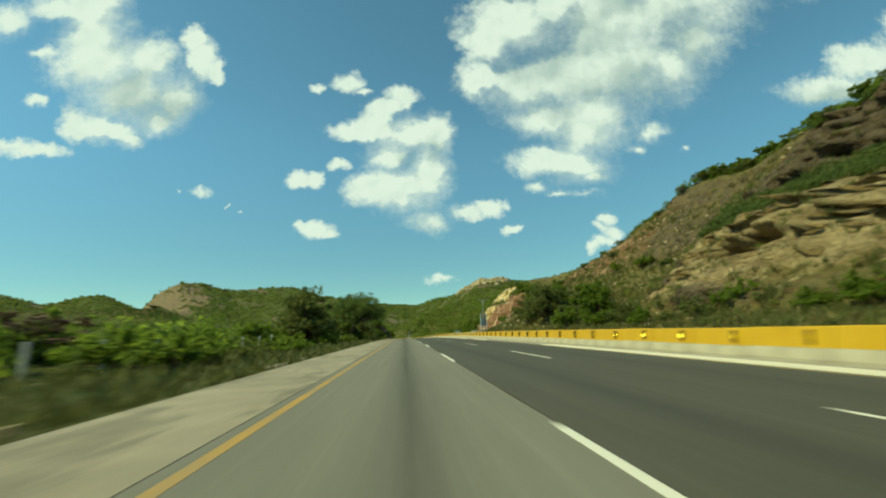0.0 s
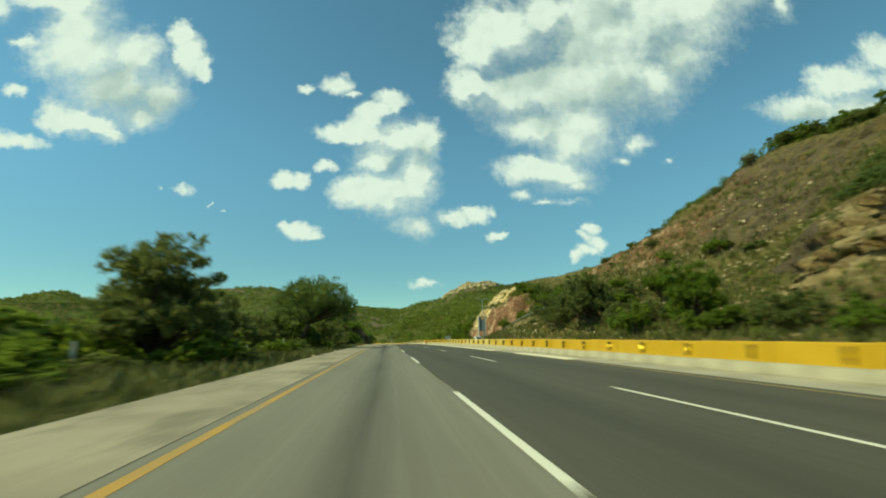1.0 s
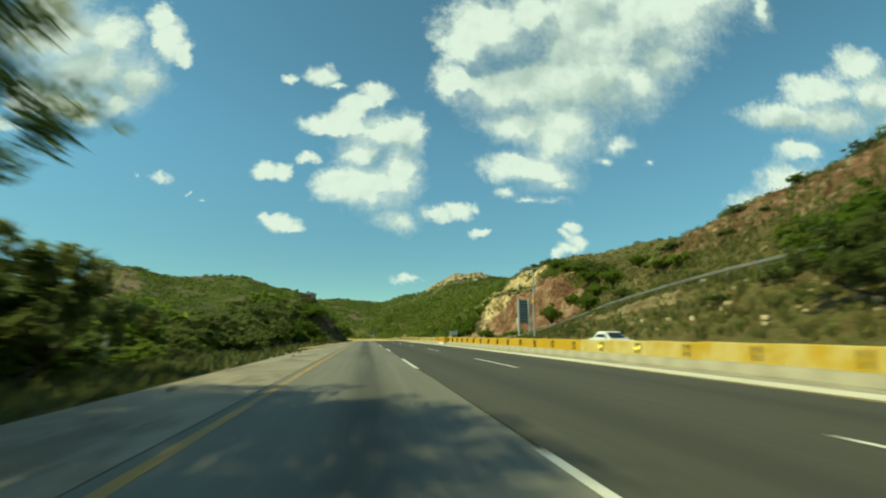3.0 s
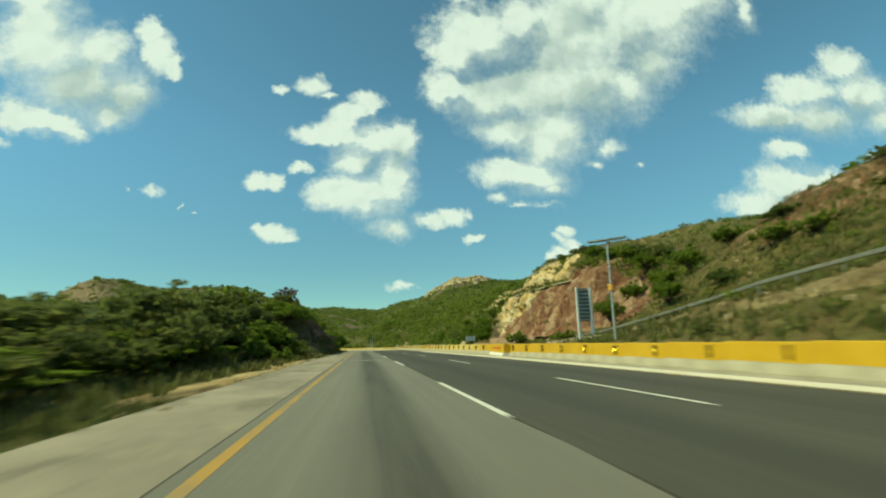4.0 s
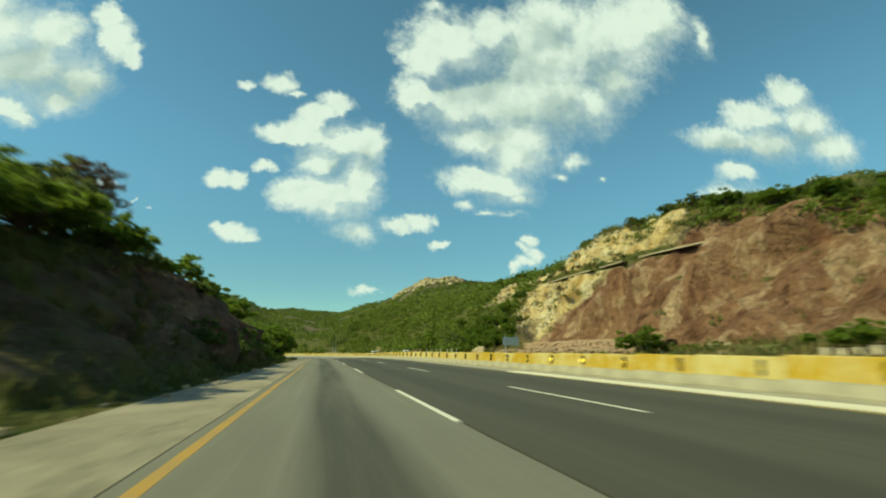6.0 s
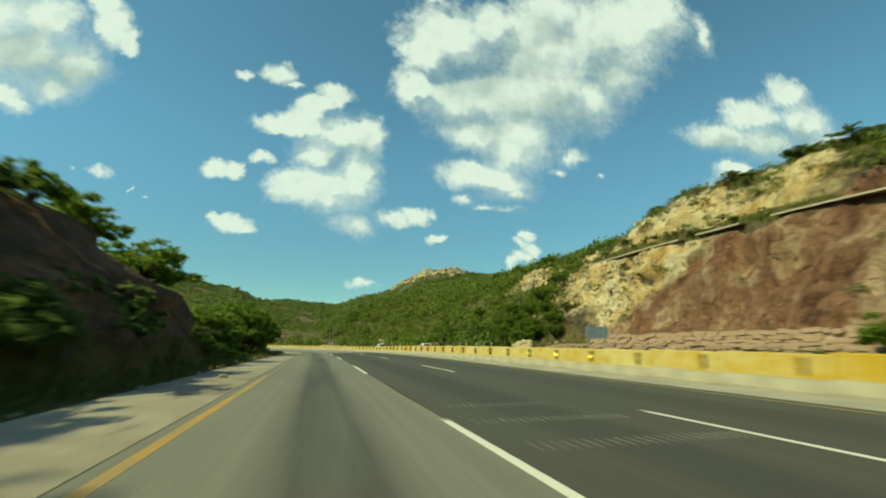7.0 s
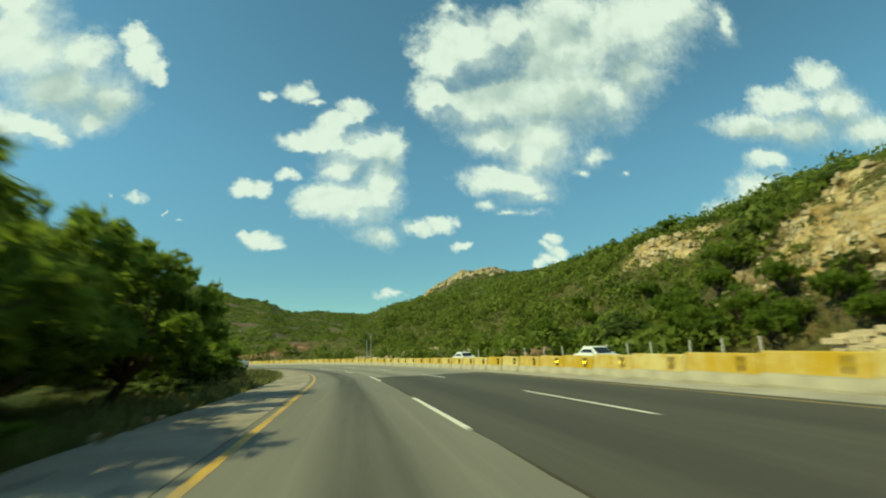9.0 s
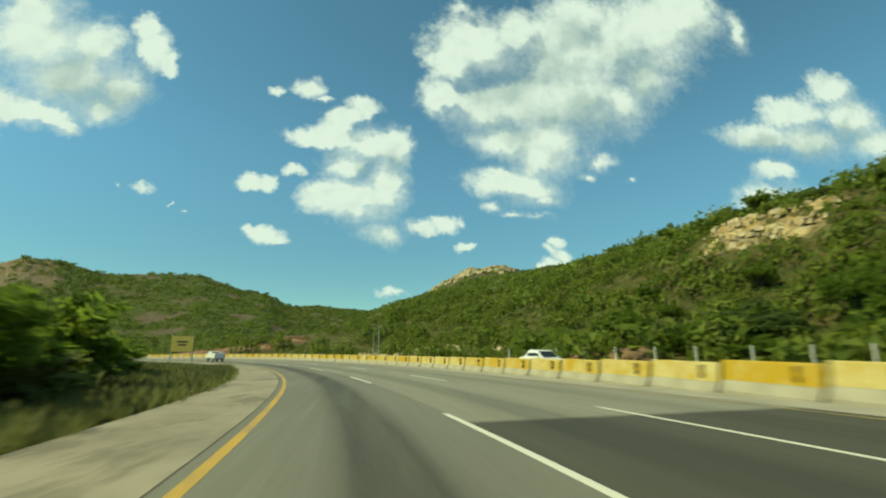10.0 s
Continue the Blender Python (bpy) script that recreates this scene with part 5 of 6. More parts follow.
for k in range(40):
    s = rng.uniform(10, 290)
    l = rng.choice((rng.uniform(30, 37), rng.uniform(57, 64), rng.uniform(60, 84), rng.uniform(36, 60)))
    if s < 92 and 38 < l < 57:
        l = rng.uniform(57.5, 63.5)
    if 200 < s < 296 and 42 < l < 60:
        l = rng.uniform(61, 80)
    kind = rng.choice((bush_a, bush_b, bush_b, bush_c))
    w = rng.uniform(0.7, 1.9)
    kinds.put(kind, stand(s, l, rng.uniform(0, 360), w, w * rng.uniform(0.6, 0.9)))


def clump_field(name, spots, per, leaf, mat, seed, label, category):
    """Many small plants in one mesh: spots of (x, y, z, radius, height)."""
    g = np.random.default_rng(seed)
    P = np.asarray(spots, float)
    n = len(P)
    k = np.repeat(np.arange(n), per)
    d = g.normal(size=(n * per, 3))
    d /= np.linalg.norm(d, axis=1)[:, None]
    d[:, 2] = np.abs(d[:, 2]) * 0.95 - 0.05
    lump = 0.72 + 0.5 * g.random((n * per, 1)) * (0.6 + 0.4 * np.sin(d[:, :1] * 7 + k[:, None]))
    c = P[k, :3] + d * np.stack([P[k, 3], P[k, 3], P[k, 4]], -1) * lump
    nrm = d + g.normal(size=c.shape) * 0.5
    nrm /= np.linalg.norm(nrm, axis=1)[:, None]
    t = np.cross(nrm, g.normal(size=c.shape))
    t /= np.linalg.norm(t, axis=1)[:, None] + 1e-9
    b = np.cross(nrm, t)
    a = leaf * P[k, 3:4] * (0.6 + 0.8 * g.random((n * per, 1)))
    V = np.stack([c - t * a - b * a * 0.5, c + b * a * 0.7, c + t * a], 1).reshape(-1, 3)
    me = quad_mesh(name, V, np.arange(3 * n * per).reshape(-1, 3), mat)
    return tagged(new(name, me), label, category, kind="stuff")


def scatter():
    fresh_spots, olive_spots, band, crest, far_a, far_b = [], [], [], [], [], []
    r = random.Random(77)
    # green slope beyond the cuts
    big_spots = []
    for k in range(1750):
        s, l = r.uniform(290, 470), 31 + 93 * r.random() ** 0.8
        if 315 < s < 336 and 68 < l < 82 and soft(s * 0.12, l * 0.12, 40) > -0.15:
            continue
        p = ground_at(s, l)
        w = 1.1 + 3.6 * r.random() ** 2.0
        if r.random() < 0.78:
            big_spots.append((*p, w, w * r.uniform(0.9, 1.4)))
        else:
            olive_spots.append((*p, w * 0.7, w * r.uniform(0.5, 0.8)))
    for k in range(1100):
        s, l = r.uniform(290, 470), 29 + 95 * r.random() ** 0.8
        w = r.uniform(0.5, 1.1)
        fresh_spots.append((*ground_at(s, l), w, w))
    for k in range(4200):
        s, l = r.uniform(-10, 200), 29.5 + 55 * r.random()
        z, push, rock, *_ = ground_point(s, l)
        if rock > 0.5 and r.random() < 0.8:
            continue
        w = r.uniform(0.22, 0.7) * (1.8 if r.random() < 0.06 else 1)
        p = world(s, l + push, 0, False)
        (olive_spots if r.random() < 0.8 else fresh_spots).append((p[0], p[1], z, w, w * r.uniform(0.6, 1.0)))
    for k in range(520):
        s, l = r.uniform(6, 81), 57.2 + 7.0 * r.random()
        w = r.uniform(0.8, 1.9)
        band.append((*ground_at(s, l), w, w * r.uniform(0.8, 1.2)))
    for k in range(260):
        s = r.uniform(20, 165)
        l = float(np.interp(s, [100, 140, 160, 182], [82, 78, 72, 68])) + abs(r.gauss(0, 3))
        w = r.uniform(0.9, 2.2) if s < 112 else r.uniform(0.4, 1.3)
        band.append((*ground_at(s, l), w, w * r.uniform(0.8, 1.2)))
    # rounded bushes along the crest
    for k in range(46):
        s = 40 + 2.9 * k + r.uniform(-1.4, 1.4)
        l = float(np.interp(s, [100, 140, 160, 182], [82, 78, 72, 68])) + r.uniform(-1.0, 2.0)
        w = r.uniform(1.3, 2.6) if s < 125 else r.uniform(0.8, 1.7)
        crest.append((*ground_at(s, l), w, w * r.uniform(0.95, 1.35)))
    for k in range(1500):
        s, l = r.uniform(203, 300), r.uniform(45, 66)
        z, push, rock, red, *_ = ground_point(s, l)
        if red > 0.4 and r.random() < 0.84 or rock > 0.5 and r.random() < 0.66:
            continue
        w = r.uniform(0.3, 0.95) * (1.7 if r.random() < 0.15 else 1)
        p = world(s, l + push, 0, False)
        olive_spots.append((p[0], p[1], z, w, w))
    for k in range(230):
        s = r.uniform(200, 250)
        l = r.uniform(57.5, 68)
        w = r.uniform(0.8, 1.9) * (1.0 if s < 236 else 0.6)
        fresh_spots.append((*ground_at(s, l), w, w * r.uniform(0.8, 1.1)))
    for k in range(70):
        s, l = r.uniform(252, 300), r.uniform(61, 66)
        w = r.uniform(0.5, 1.2)
        (olive_spots if r.random() < 0.5 else fresh_spots).append((*ground_at(s, l), w, w))
    for k in range(4600):
        s, l = r.uniform(285, 470), r.uniform(95, 330)
        p = ground_at(s, l)
        w = r.uniform(1.8, 3.8)
        (far_a if r.random() < 0.65 else far_b).append((*p, w, w * r.uniform(0.7, 1.0)))
    # scattered scrub on the slopes before them
    for k in range(2600):
        s, l = r.uniform(-40, 292), r.uniform(30, 150)
        z, _, rock, *_ = ground_point(s, l)
        dense = 0.30 + 0.5 * bump_zone(s, 186, 232, 14) + 0.35 * bump_zone(l, 84, 400, 6)
        if rock > 0.45 + 0.3 * r.random() or r.random() > dense + soft(s * 0.05, l * 0.05, 50) * 0.7:
            continue
        p = world(s, l, 0, False)
        w = r.uniform(0.45, 1.3) * (1.3 if l > 84 else 1)
        (olive_spots if r.random() < 0.55 else fresh_spots).append((p[0], p[1], z, w, w * r.uniform(0.7, 1.0)))
    # a deep belt of scrub behind the near verge
    belt = []
    for k in range(150):
        s = r.uniform(0, 172)
        w = r.uniform(1.2, 2.3) * (1.35 if s < 80 else 1.0)
        belt.append((*ground_at(s, -r.uniform(15, 30)), w, w * r.uniform(0.8, 1.15)))
    clump_field("scrub", belt, 320, 0.115, M_LEAF_R, 21, "thick green roadside scrub behind the verge", "scrub")
    # low plain on the near side
    for k in range(900):
        s, l = r.uniform(-40, 330), -r.uniform(22, 120)
        p = ground_at(s, l)
        w = r.uniform(0.9, 2.4)
        (fresh_spots if r.random() < 0.5 else olive_spots).append((*p, w, w * r.uniform(0.7, 1.0)))
    for k in range(21000):
        az = r.uniform(-54, 34)
        rr = r.uniform(150, 1310)
        r1 = float(np.interp(az, FAR_AZ, FAR_R))
        if rr > r1 + 12:
            continue
        x, y, z, n = far_point(az, rr)
        if soft(x * 0.02, y * 0.02, 30.0) > 0.2 + 0.2 * r.random():
            continue
        if -36 < az < -32.6 and 790 < rr < 940 and r.random() < 0.75:
            continue
        w = r.uniform(1.5, 3.4) * (0.75 + rr / 1200)
        (far_a if r.random() < 0.6 else far_b).append((x, y, z, w, w * r.uniform(0.6, 0.95)))
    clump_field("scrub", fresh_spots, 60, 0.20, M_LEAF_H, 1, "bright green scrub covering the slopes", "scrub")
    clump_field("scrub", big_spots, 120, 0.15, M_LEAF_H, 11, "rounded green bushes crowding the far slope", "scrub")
    clump_field("scrub", band, 120, 0.14, M_LEAF_L, 9, "thick green scrub along the ledges of the bluff", "scrub")
    clump_field("scrub", crest, 260, 0.11, M_LEAF_R, 23, "rounded green bushes along the crest of the hill", "scrub")
    clump_field("scrub", olive_spots, 40, 0.22, M_LEAF_O, 2, "olive green scrub on dry slopes", "scrub")
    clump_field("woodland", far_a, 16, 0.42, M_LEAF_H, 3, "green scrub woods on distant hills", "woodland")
    clump_field("woodland", far_b, 16, 0.42, M_LEAF_O, 4, "olive scrub woods on distant hills", "woodland")


scatter()


def blades(name, spots, per, mat, seed, label):
    """Tufts of grass: spots of (x, y, z, width, height)."""
    g = np.random.default_rng(seed)
    P = np.asarray(spots, float)
    n = len(P)
    k = np.repeat(np.arange(n), per)
    a = g.random(n * per) * 6.28
    off = P[k, 3] * g.random(n * per) ** 0.6
    base = P[k, :3] + np.stack([np.cos(a) * off, np.sin(a) * off, 0 * a - 0.05], -1)
    h = P[k, 4] * (0.5 + 0.7 * g.random(n * per))
    tip = base + np.stack([np.cos(a) * h * 0.45, np.sin(a) * h * 0.45, h], -1) + g.normal(size=base.shape) * 0.05
    w = 0.035 * (1 + P[k, 4])
    side = np.stack([-np.sin(a) * w, np.cos(a) * w, 0 * a], -1)
    V = np.stack([base - side, base + side, tip + side * 0.25, tip - side * 0.25], 1).reshape(-1, 3)
    me = quad_mesh(name, V, np.arange(4 * n * per).reshape(-1, 4), mat)
    return tagged(new(name, me), label, "grass", kind="stuff")


def grass():
    r = random.Random(99)
    verge, straw = [], []
    for k in range(5200):
        s = r.uniform(-6, 330)
        l = -4.7 - 7.5 * r.random() ** 1.2
        if 133 < s < 168 and l > -6.0 and r.random() < 0.8:
            continue
        if 176 < s < 238:
            l = -4.7 - (9.5 if s < 204 else 2.0) * r.random()
        p = ground_at(s, l)
        verge.append((*p, r.uniform(0.12, 0.4), r.uniform(0.10, 0.38) * (0.6 + min(1, (-4.6 - l) / 2))))
    for k in range(11500):
        s, l = r.uniform(0, 296), 28.6 + 52 * r.random() ** 0.9
        z, _, rock, *_ = ground_point(s, l)
        if rock > 0.5 and r.random() < 0.9:
            continue
        p = world(s, l, 0, False)
        straw.append((p[0], p[1], z, r.uniform(0.2, 0.55), r.uniform(0.35, 0.9)))
    tufts = []
    for k in range(8200):
        s, l = r.uniform(15, 185), 29 + 44 * r.random()
        z, push, rock, *_ = ground_point(s, l)
        if rock > 0.55 and r.random() < 0.75:
            continue
        p = world(s, l + push, 0, False)
        tufts.append((p[0], p[1], z, r.uniform(0.25, 0.6), r.uniform(0.4, 0.95)))
    blades("hill_grass", tufts, 10, M_TUFT, 16, "olive grass tussocks crowding the lower slope")
    soft_grass = []
    for k in range(4200):
        s = r.uniform(238, 335)
        p = ground_at(s, -4.7 - 6 * r.random())
        soft_grass.append((*p, r.uniform(0.2, 0.5), r.uniform(0.2, 0.55)))
    for k in range(2400):
        s = r.uniform(-6, 215)
        l = -5.6 - 5 * r.random()
        if soft(s * 0.12, l * 0.3, 71.0) < 0.0 or 133 < s < 168 and l > -6.2:
            continue
        soft_grass.append((*ground_at(s, l), r.uniform(0.2, 0.5), r.uniform(0.15, 0.45)))
    blades("verge_grass", soft_grass, 9, M_TUFT, 15, "olive green grass and weeds on the verge")
    blades("verge_grass", verge, 11, M_GRASS, 5, "green and straw coloured grass along the shoulder")
    blades("hill_grass", straw, 9, M_STRAW, 6, "dry olive grass tufts on the slope")


grass()


# ---- stones ----
def stones(name, spots, mat, seed, label, category="rocks"):
    """Loose angular rocks in one mesh: spots of (x, y, z, size)."""
    g = random.Random(seed)
    bm = bmesh.new()
    bmesh.ops.create_cube(bm, size=1.5)
    bmesh.ops.bevel(bm, geom=bm.verts[:], offset=0.35, affect="VERTICES")
    bmesh.ops.triangulate(bm, faces=bm.faces[:])
    bm.verts.index_update()
    base = np.array([v.co for v in bm.verts])
    tri = np.array([[v.index for v in f.verts] for f in bm.faces])
    bm.free()
    gen = np.random.default_rng(seed)
    V, F = [], []
    for i, (x, y, z, w) in enumerate(spots):
        q = base * (0.8 + 0.4 * gen.random((len(base), 1))) * np.array([1, 0.7 + 0.5 * g.random(), 0.5 + 0.3 * g.random()])
        a = g.random() * 6.28
        q = q @ np.array([[math.cos(a), -math.sin(a), 0], [math.sin(a), math.cos(a), 0], [0, 0, 1]])
        V.append(q * w + np.array([x, y, z + 0.15 * w]))
        F.append(tri + i * len(base))
    me = quad_mesh(name, np.concatenate(V), np.concatenate(F), mat)
    return tagged(new(name, me), label, category, kind="stuff")


def rubble():
    r = random.Random(55)
    spots = []
    for k in range(1700):
        s, l = r.uniform(20, 300), r.uniform(30, 84)
        if soft(s * 0.06, l * 0.06, 60) < -0.05:
            continue
        z, push, rock, red, *_ = ground_point(s, l)
        if red > 0.3 or rock > 0.6:
            continue
        p = ground_at(s, l)
        spots.append((*p, r.uniform(0.10, 0.42) * (1.25 if r.random() < 0.1 else 1)))
    for k in range(900):
        s, l = r.uniform(58, 135), r.uniform(31, 70)
        z, push, rock, red, *_ = ground_point(s, l)
        if rock > 0.6 or soft(s * 0.09, l * 0.09, 61) < -0.12:
            continue
        spots.append((*ground_at(s, l), r.uniform(0.12, 0.40)))
    for k in range(190):
        s, l = r.uniform(315, 336), r.uniform(68, 82)
        if soft(s * 0.12, l * 0.12, 40) < -0.15:
            continue
        spots.append((*ground_at(s, l), r.uniform(0.25, 0.9)))
    for k in range(420):
        s, l = r.uniform(262, 303), r.uniform(47, 64)
        z, push, rock, red, *_ = ground_point(s, l)
        if rock < 0.5 or red > 0.4:
            continue
        p = world(s, l + push, 0, False)
        spots.append((p[0], p[1], z - 0.1, r.uniform(0.2, 0.75)))
    for k in range(75):
        s, l = r.uniform(360, 398), 33 + 15 * r.random() ** 1.3
        spots.append((*ground_at(s, l), r.uniform(0.4, 1.3)))
    for k in range(220):
        az = r.uniform(9, 19)
        x, y, z, n = far_point(az, float(np.interp(az, FAR_AZ, FAR_R)) - abs(r.gauss(0, 22)))
        spots.append((x, y, z, r.uniform(1.5, 4.5)))
    stones("rocks", spots, M_ROCK, 7, "pale angular rocks lying on the slopes")
    spots = []
    for s, l, w in ((104, -3.9, 0.10), (120, -3.8, 0.12), (125, -4.2, 0.14), (131, -4.1, 0.1), (173, -2.9, 0.10), (174.5, -2.3, 0.11), (176, -3.3, 0.09), (190, -4.3, 0.14), (204, -3.9, 0.12), (219.5, -3.2, 0.16), (243, -4.0, 0.11), (209, -4.5, 0.2)):
        spots.append((*world(s, l, 0.0), w))
    for k in range(60):
        s = r.uniform(0, 300)
        spots.append((*world(s, -4.55 - abs(r.gauss(0, 0.35)), 0.0), r.uniform(0.04, 0.13)))
    stones("shoulder_stones", spots, M_ROCK, 8, "loose pale stones on the shoulder", "stones")


rubble()


# ---- roadside things ----
def fence_post():
    p = new("fence_post")
    bm = box(0.16, 0.16, 1.7, (0, 0, 0.55), 0.025)
    part("post", bm, M_POST, p)
    part("wire_loop", rod((-0.09, -0.1, 1.1), (-0.09, 0.1, 1.1), 0.012), M_STEEL, p)
    return tagged(p, "weathered square concrete fence post in the grass", "fence post", "fence posts")


post = fence_post()
for s, l, h in ((18.6, -14, 1), (23.2, -14, 1), (27.9, -14, 1.05), (32.4, -14, 1.1), (37.2, -14, 1.1), (42.0, -14, 1), (46.5, -14, 1), (51, -14, 1), (55.5, -13.8, 1), (78, -12.6, 1), (91, -12, 0.95),
                (117.5, -12, 0.9), (132.1, -12, 1), (135, -12, 1.05), (139, -12, 1.05), (143.3, -12, 1.05), (122, -13.5, 1)):
    p = ground_at(s, l)
    kinds.put(post, pose(p[0], p[1], p[2], rng.uniform(-2, 2), rng.uniform(-2, 2), turn_at(s)) @ Matrix.Diagonal((1, 1, h, 1)))


def steel_post():
    p = new("fence_post")
    part("post", box(0.15, 0.12, 2.3, (0, 0, 0.9), 0.01), M_POST, p)
    part("cap", box(0.17, 0.14, 0.05, (0, 0, 2.06), 0.01), M_POST, p)
    return tagged(p, "pale concrete fence post behind the far carriageway", "fence post", "far fence posts")


spost = steel_post()
for s in (277.4, 280.5, 283.6, 287.9, 291, 293.9, 297.4, 301.5, 305.3, 309.5, 313.5, 317.5, 321.7, 326):
    p = world(s, 30, -0.25)
    kinds.put(spost, pose(*[float(v) for v in p], rng.uniform(-1.5, 1.5), rng.uniform(-1.5, 1.5), turn_at(s)))


def sign_board():
    """A tall road sign seen from behind, on two steel posts."""
    t = new("road_sign")
    for y in (-1.15, 1.15):
        part("post", box(0.26, 0.34, 9.0, (0, y, 3.3), 0.02), M_PALE, t, "pale painted steel post")
    board = part("board", box(0.05, 2.05, 4.9, (-0.10, 0, 5.2), 0.02), M_SIGNBACK, t, "grey back of the board")
    for k in range(9):
        part("stiffener", box(0.08, 2.0, 0.09, (-0.03, 0, 3.0 + 0.55 * k), 0.008), M_PALE, board)
    return tagged(t, "tall road sign on two steel posts, seen from its grey back", "road sign")


sign = sign_board()
p = world(185.1, 32.3, 0)
sign.matrix_basis = pose(float(p[0]), float(p[1]), ground_z(185.1, 32.3), 0, 0, -82)


def solar_pole():
    t = new("camera_pole")
    part("pole", rod((0, 0, -0.5), (0, 0, 12.6), 0.15, 0.09, 14), M_STEEL, t, "tapered steel pole")
    arm = part("arm", rod((0, -2.4, 12.5), (0, 2.4, 12.55), 0.06, 0.06), M_STEEL, t)
    for y in (-1.2, 1.2):
        part("strut", rod((0, 0, 11.5), (0, y, 12.5), 0.035), M_STEEL, arm)
    panel = part("solar_panel", box(1.3, 4.9, 0.05, (0, 0, 12.72), 0.01, None, Matrix.Rotation(radians(-5), 4, "Y")), M_PANEL, t, "dark solar panel")
    part("panel_frame", box(1.34, 4.94, 0.03, (0, 0, 12.68), 0.01, None, Matrix.Rotation(radians(-5), 4, "Y")), M_STEEL, panel)
    b = part("cabinet", box(0.42, 0.5, 0.75, (-0.1, 0, 6.6), 0.03), M_BOX, t, "orange control cabinet")
    part("cabinet_door", box(0.02, 0.42, 0.65, (-0.32, 0, 6.6), 0.008), M_BOX, b)
    c = part("camera", box(0.22, 0.5, 0.2, (0, 0.75, 11.7), 0.03), M_DARK, t, "small camera housing")
    part("bracket", rod((0, 0, 11.85), (0, 0.75, 11.8), 0.03), M_STEEL, c)
    return tagged(t, "steel pole with a solar panel on top and an orange cabinet", "pole")


pole = solar_pole()
p = world(173.6, 30.2, 0)
pole.matrix_basis = pose(float(p[0]), float(p[1]), ground_z(173.6, 30.2), 0, 0, 42)


def guard_rail():
    """A corrugated rail on posts beside the climbing side road."""
    t = new("guard_rail")
    ss = np.arange(122, 197, 2.0)
    prof = [(0.0, 0.0), (-0.05, -0.05), (-0.05, -0.10), (0.0, -0.15), (-0.05, -0.20), (-0.05, -0.25), (0.0, -0.30), (0.02, -0.30), (0.02, 0.0)]
    cols = []
    smooth_line = np.interp(ss, [120, 127, 134.7, 143.5, 151.6, 158, 164.4, 173.5, 185, 197], [7.8, 7.5, 7.1, 6.4, 5.6, 4.9, 3.9, 2.7, 1.2, 0.2])
    for dx, h in prof:
        w = world(ss, 36.0 + dx, 0, False)
        w[:, 2] = smooth_line + h
        cols.append(w)
    V = np.stack(cols, 1)
    part("beam", quad_mesh("beam", V.reshape(-1, 3), grid_faces(len(ss), len(prof)), M_RAIL), M_RAIL, t, "corrugated steel beam")
    for i in range(0, len(ss), 2):
        q = world(ss[i], 36.1, 0, False)
        part("post", box(0.1, 0.14, 1.5, (q[0], q[1], smooth_line[i] - 0.72), 0.01), M_RAIL, t)
    return tagged(t, "galvanised guard rail climbing the slope", "guard rail")


guard_rail()


def terrace(s0, s1, l, z0, z1, depth, label, mat=M_WALL):
    """A rough dry-stone terrace wall, stone by stone along its face."""
    t = new("terrace_wall")
    ss = np.arange(s0, s1 + 0.1, 2.0)
    cols = []
    for dl, f in ((depth, 1), (0.0, 1), (-0.1, 0.5), (-0.18, 0.0)):
        w = world(ss, l + dl, 0, False)
        w[:, 2] = road_z(ss) + z0 + (z1 - z0) * f + np.array([soft(s * 0.3, l, f) * 0.12 for s in ss])
        cols.append(w)
    V = np.stack(cols, 1)
    part("core", quad_mesh("core", V.reshape(-1, 3), grid_faces(len(ss), 4), mat), mat, t)
    r = random.Random(int(s0))
    bm = box(1, 1, 1, (0, 0, 0), 0.14)
    me = bpy.data.meshes.new("stone")
    bm.to_mesh(me)
    bm.free()
    me.materials.append(mat)
    z = z0
    while z < z1 - 0.1:
        rise = r.uniform(0.22, 0.5)
        s = s0 + r.uniform(0, 0.6)
        while s < s1:
            w = r.uniform(0.35, 1.9)
            if r.random() < 0.94:
                q = place(s + w / 2, l - r.uniform(0.06, 0.22), z + rise / 2 + r.uniform(-0.10, 0.10), r.uniform(-9, 9)) @ Matrix.Rotation(radians(r.uniform(-7, 7)), 4, "X")
                ob = new("stone", me)
                ob.parent = t
                ob.matrix_basis = q @ Matrix.Diagonal((0.4, w * 0.97, rise * r.uniform(0.9, 1.2), 1))
            s += w + r.uniform(-0.02, 0.05)
        z += rise
    return tagged(t, label, "wall")


terrace(222, 268, 36.0, 0.0, 1.3, 3.5, "low reddish dry-stone terrace wall at the foot of the cut")
terrace(226, 262, 40.0, 1.1, 2.5, 3.5, "second reddish stone terrace below the red cliff")
terrace(269, 275, 33.4, -0.2, 1.9, 2.0, "pale stone block wall beside the far carriageway", M_ROCK)


def kerb_block():
    b = new("kerb_block")
    part("block", box(0.4, 0.75, 0.8, (0, 0, 0.3), 0.05), M_BEIGE, b)
    part("cap", box(0.46, 0.80, 0.08, (0, 0, 0.72), 0.02), M_BEIGE, b)
    return tagged(b, "weathered beige masonry kerb block above the far carriageway", "kerb block", "kerb blocks")


kb = kerb_block()
for k in range(18):
    s = 182.5 + 1.02 * k
    p = world(s, 32.5, 0, False)
    kinds.put(kb, pose(float(p[0]), float(p[1]), float(np.interp(s, [183, 195, 205], [-0.46, -1.2, -1.75])) + rng.uniform(-0.05, 0.05), 0, 0, turn_at(s) + rng.uniform(-3, 3)))


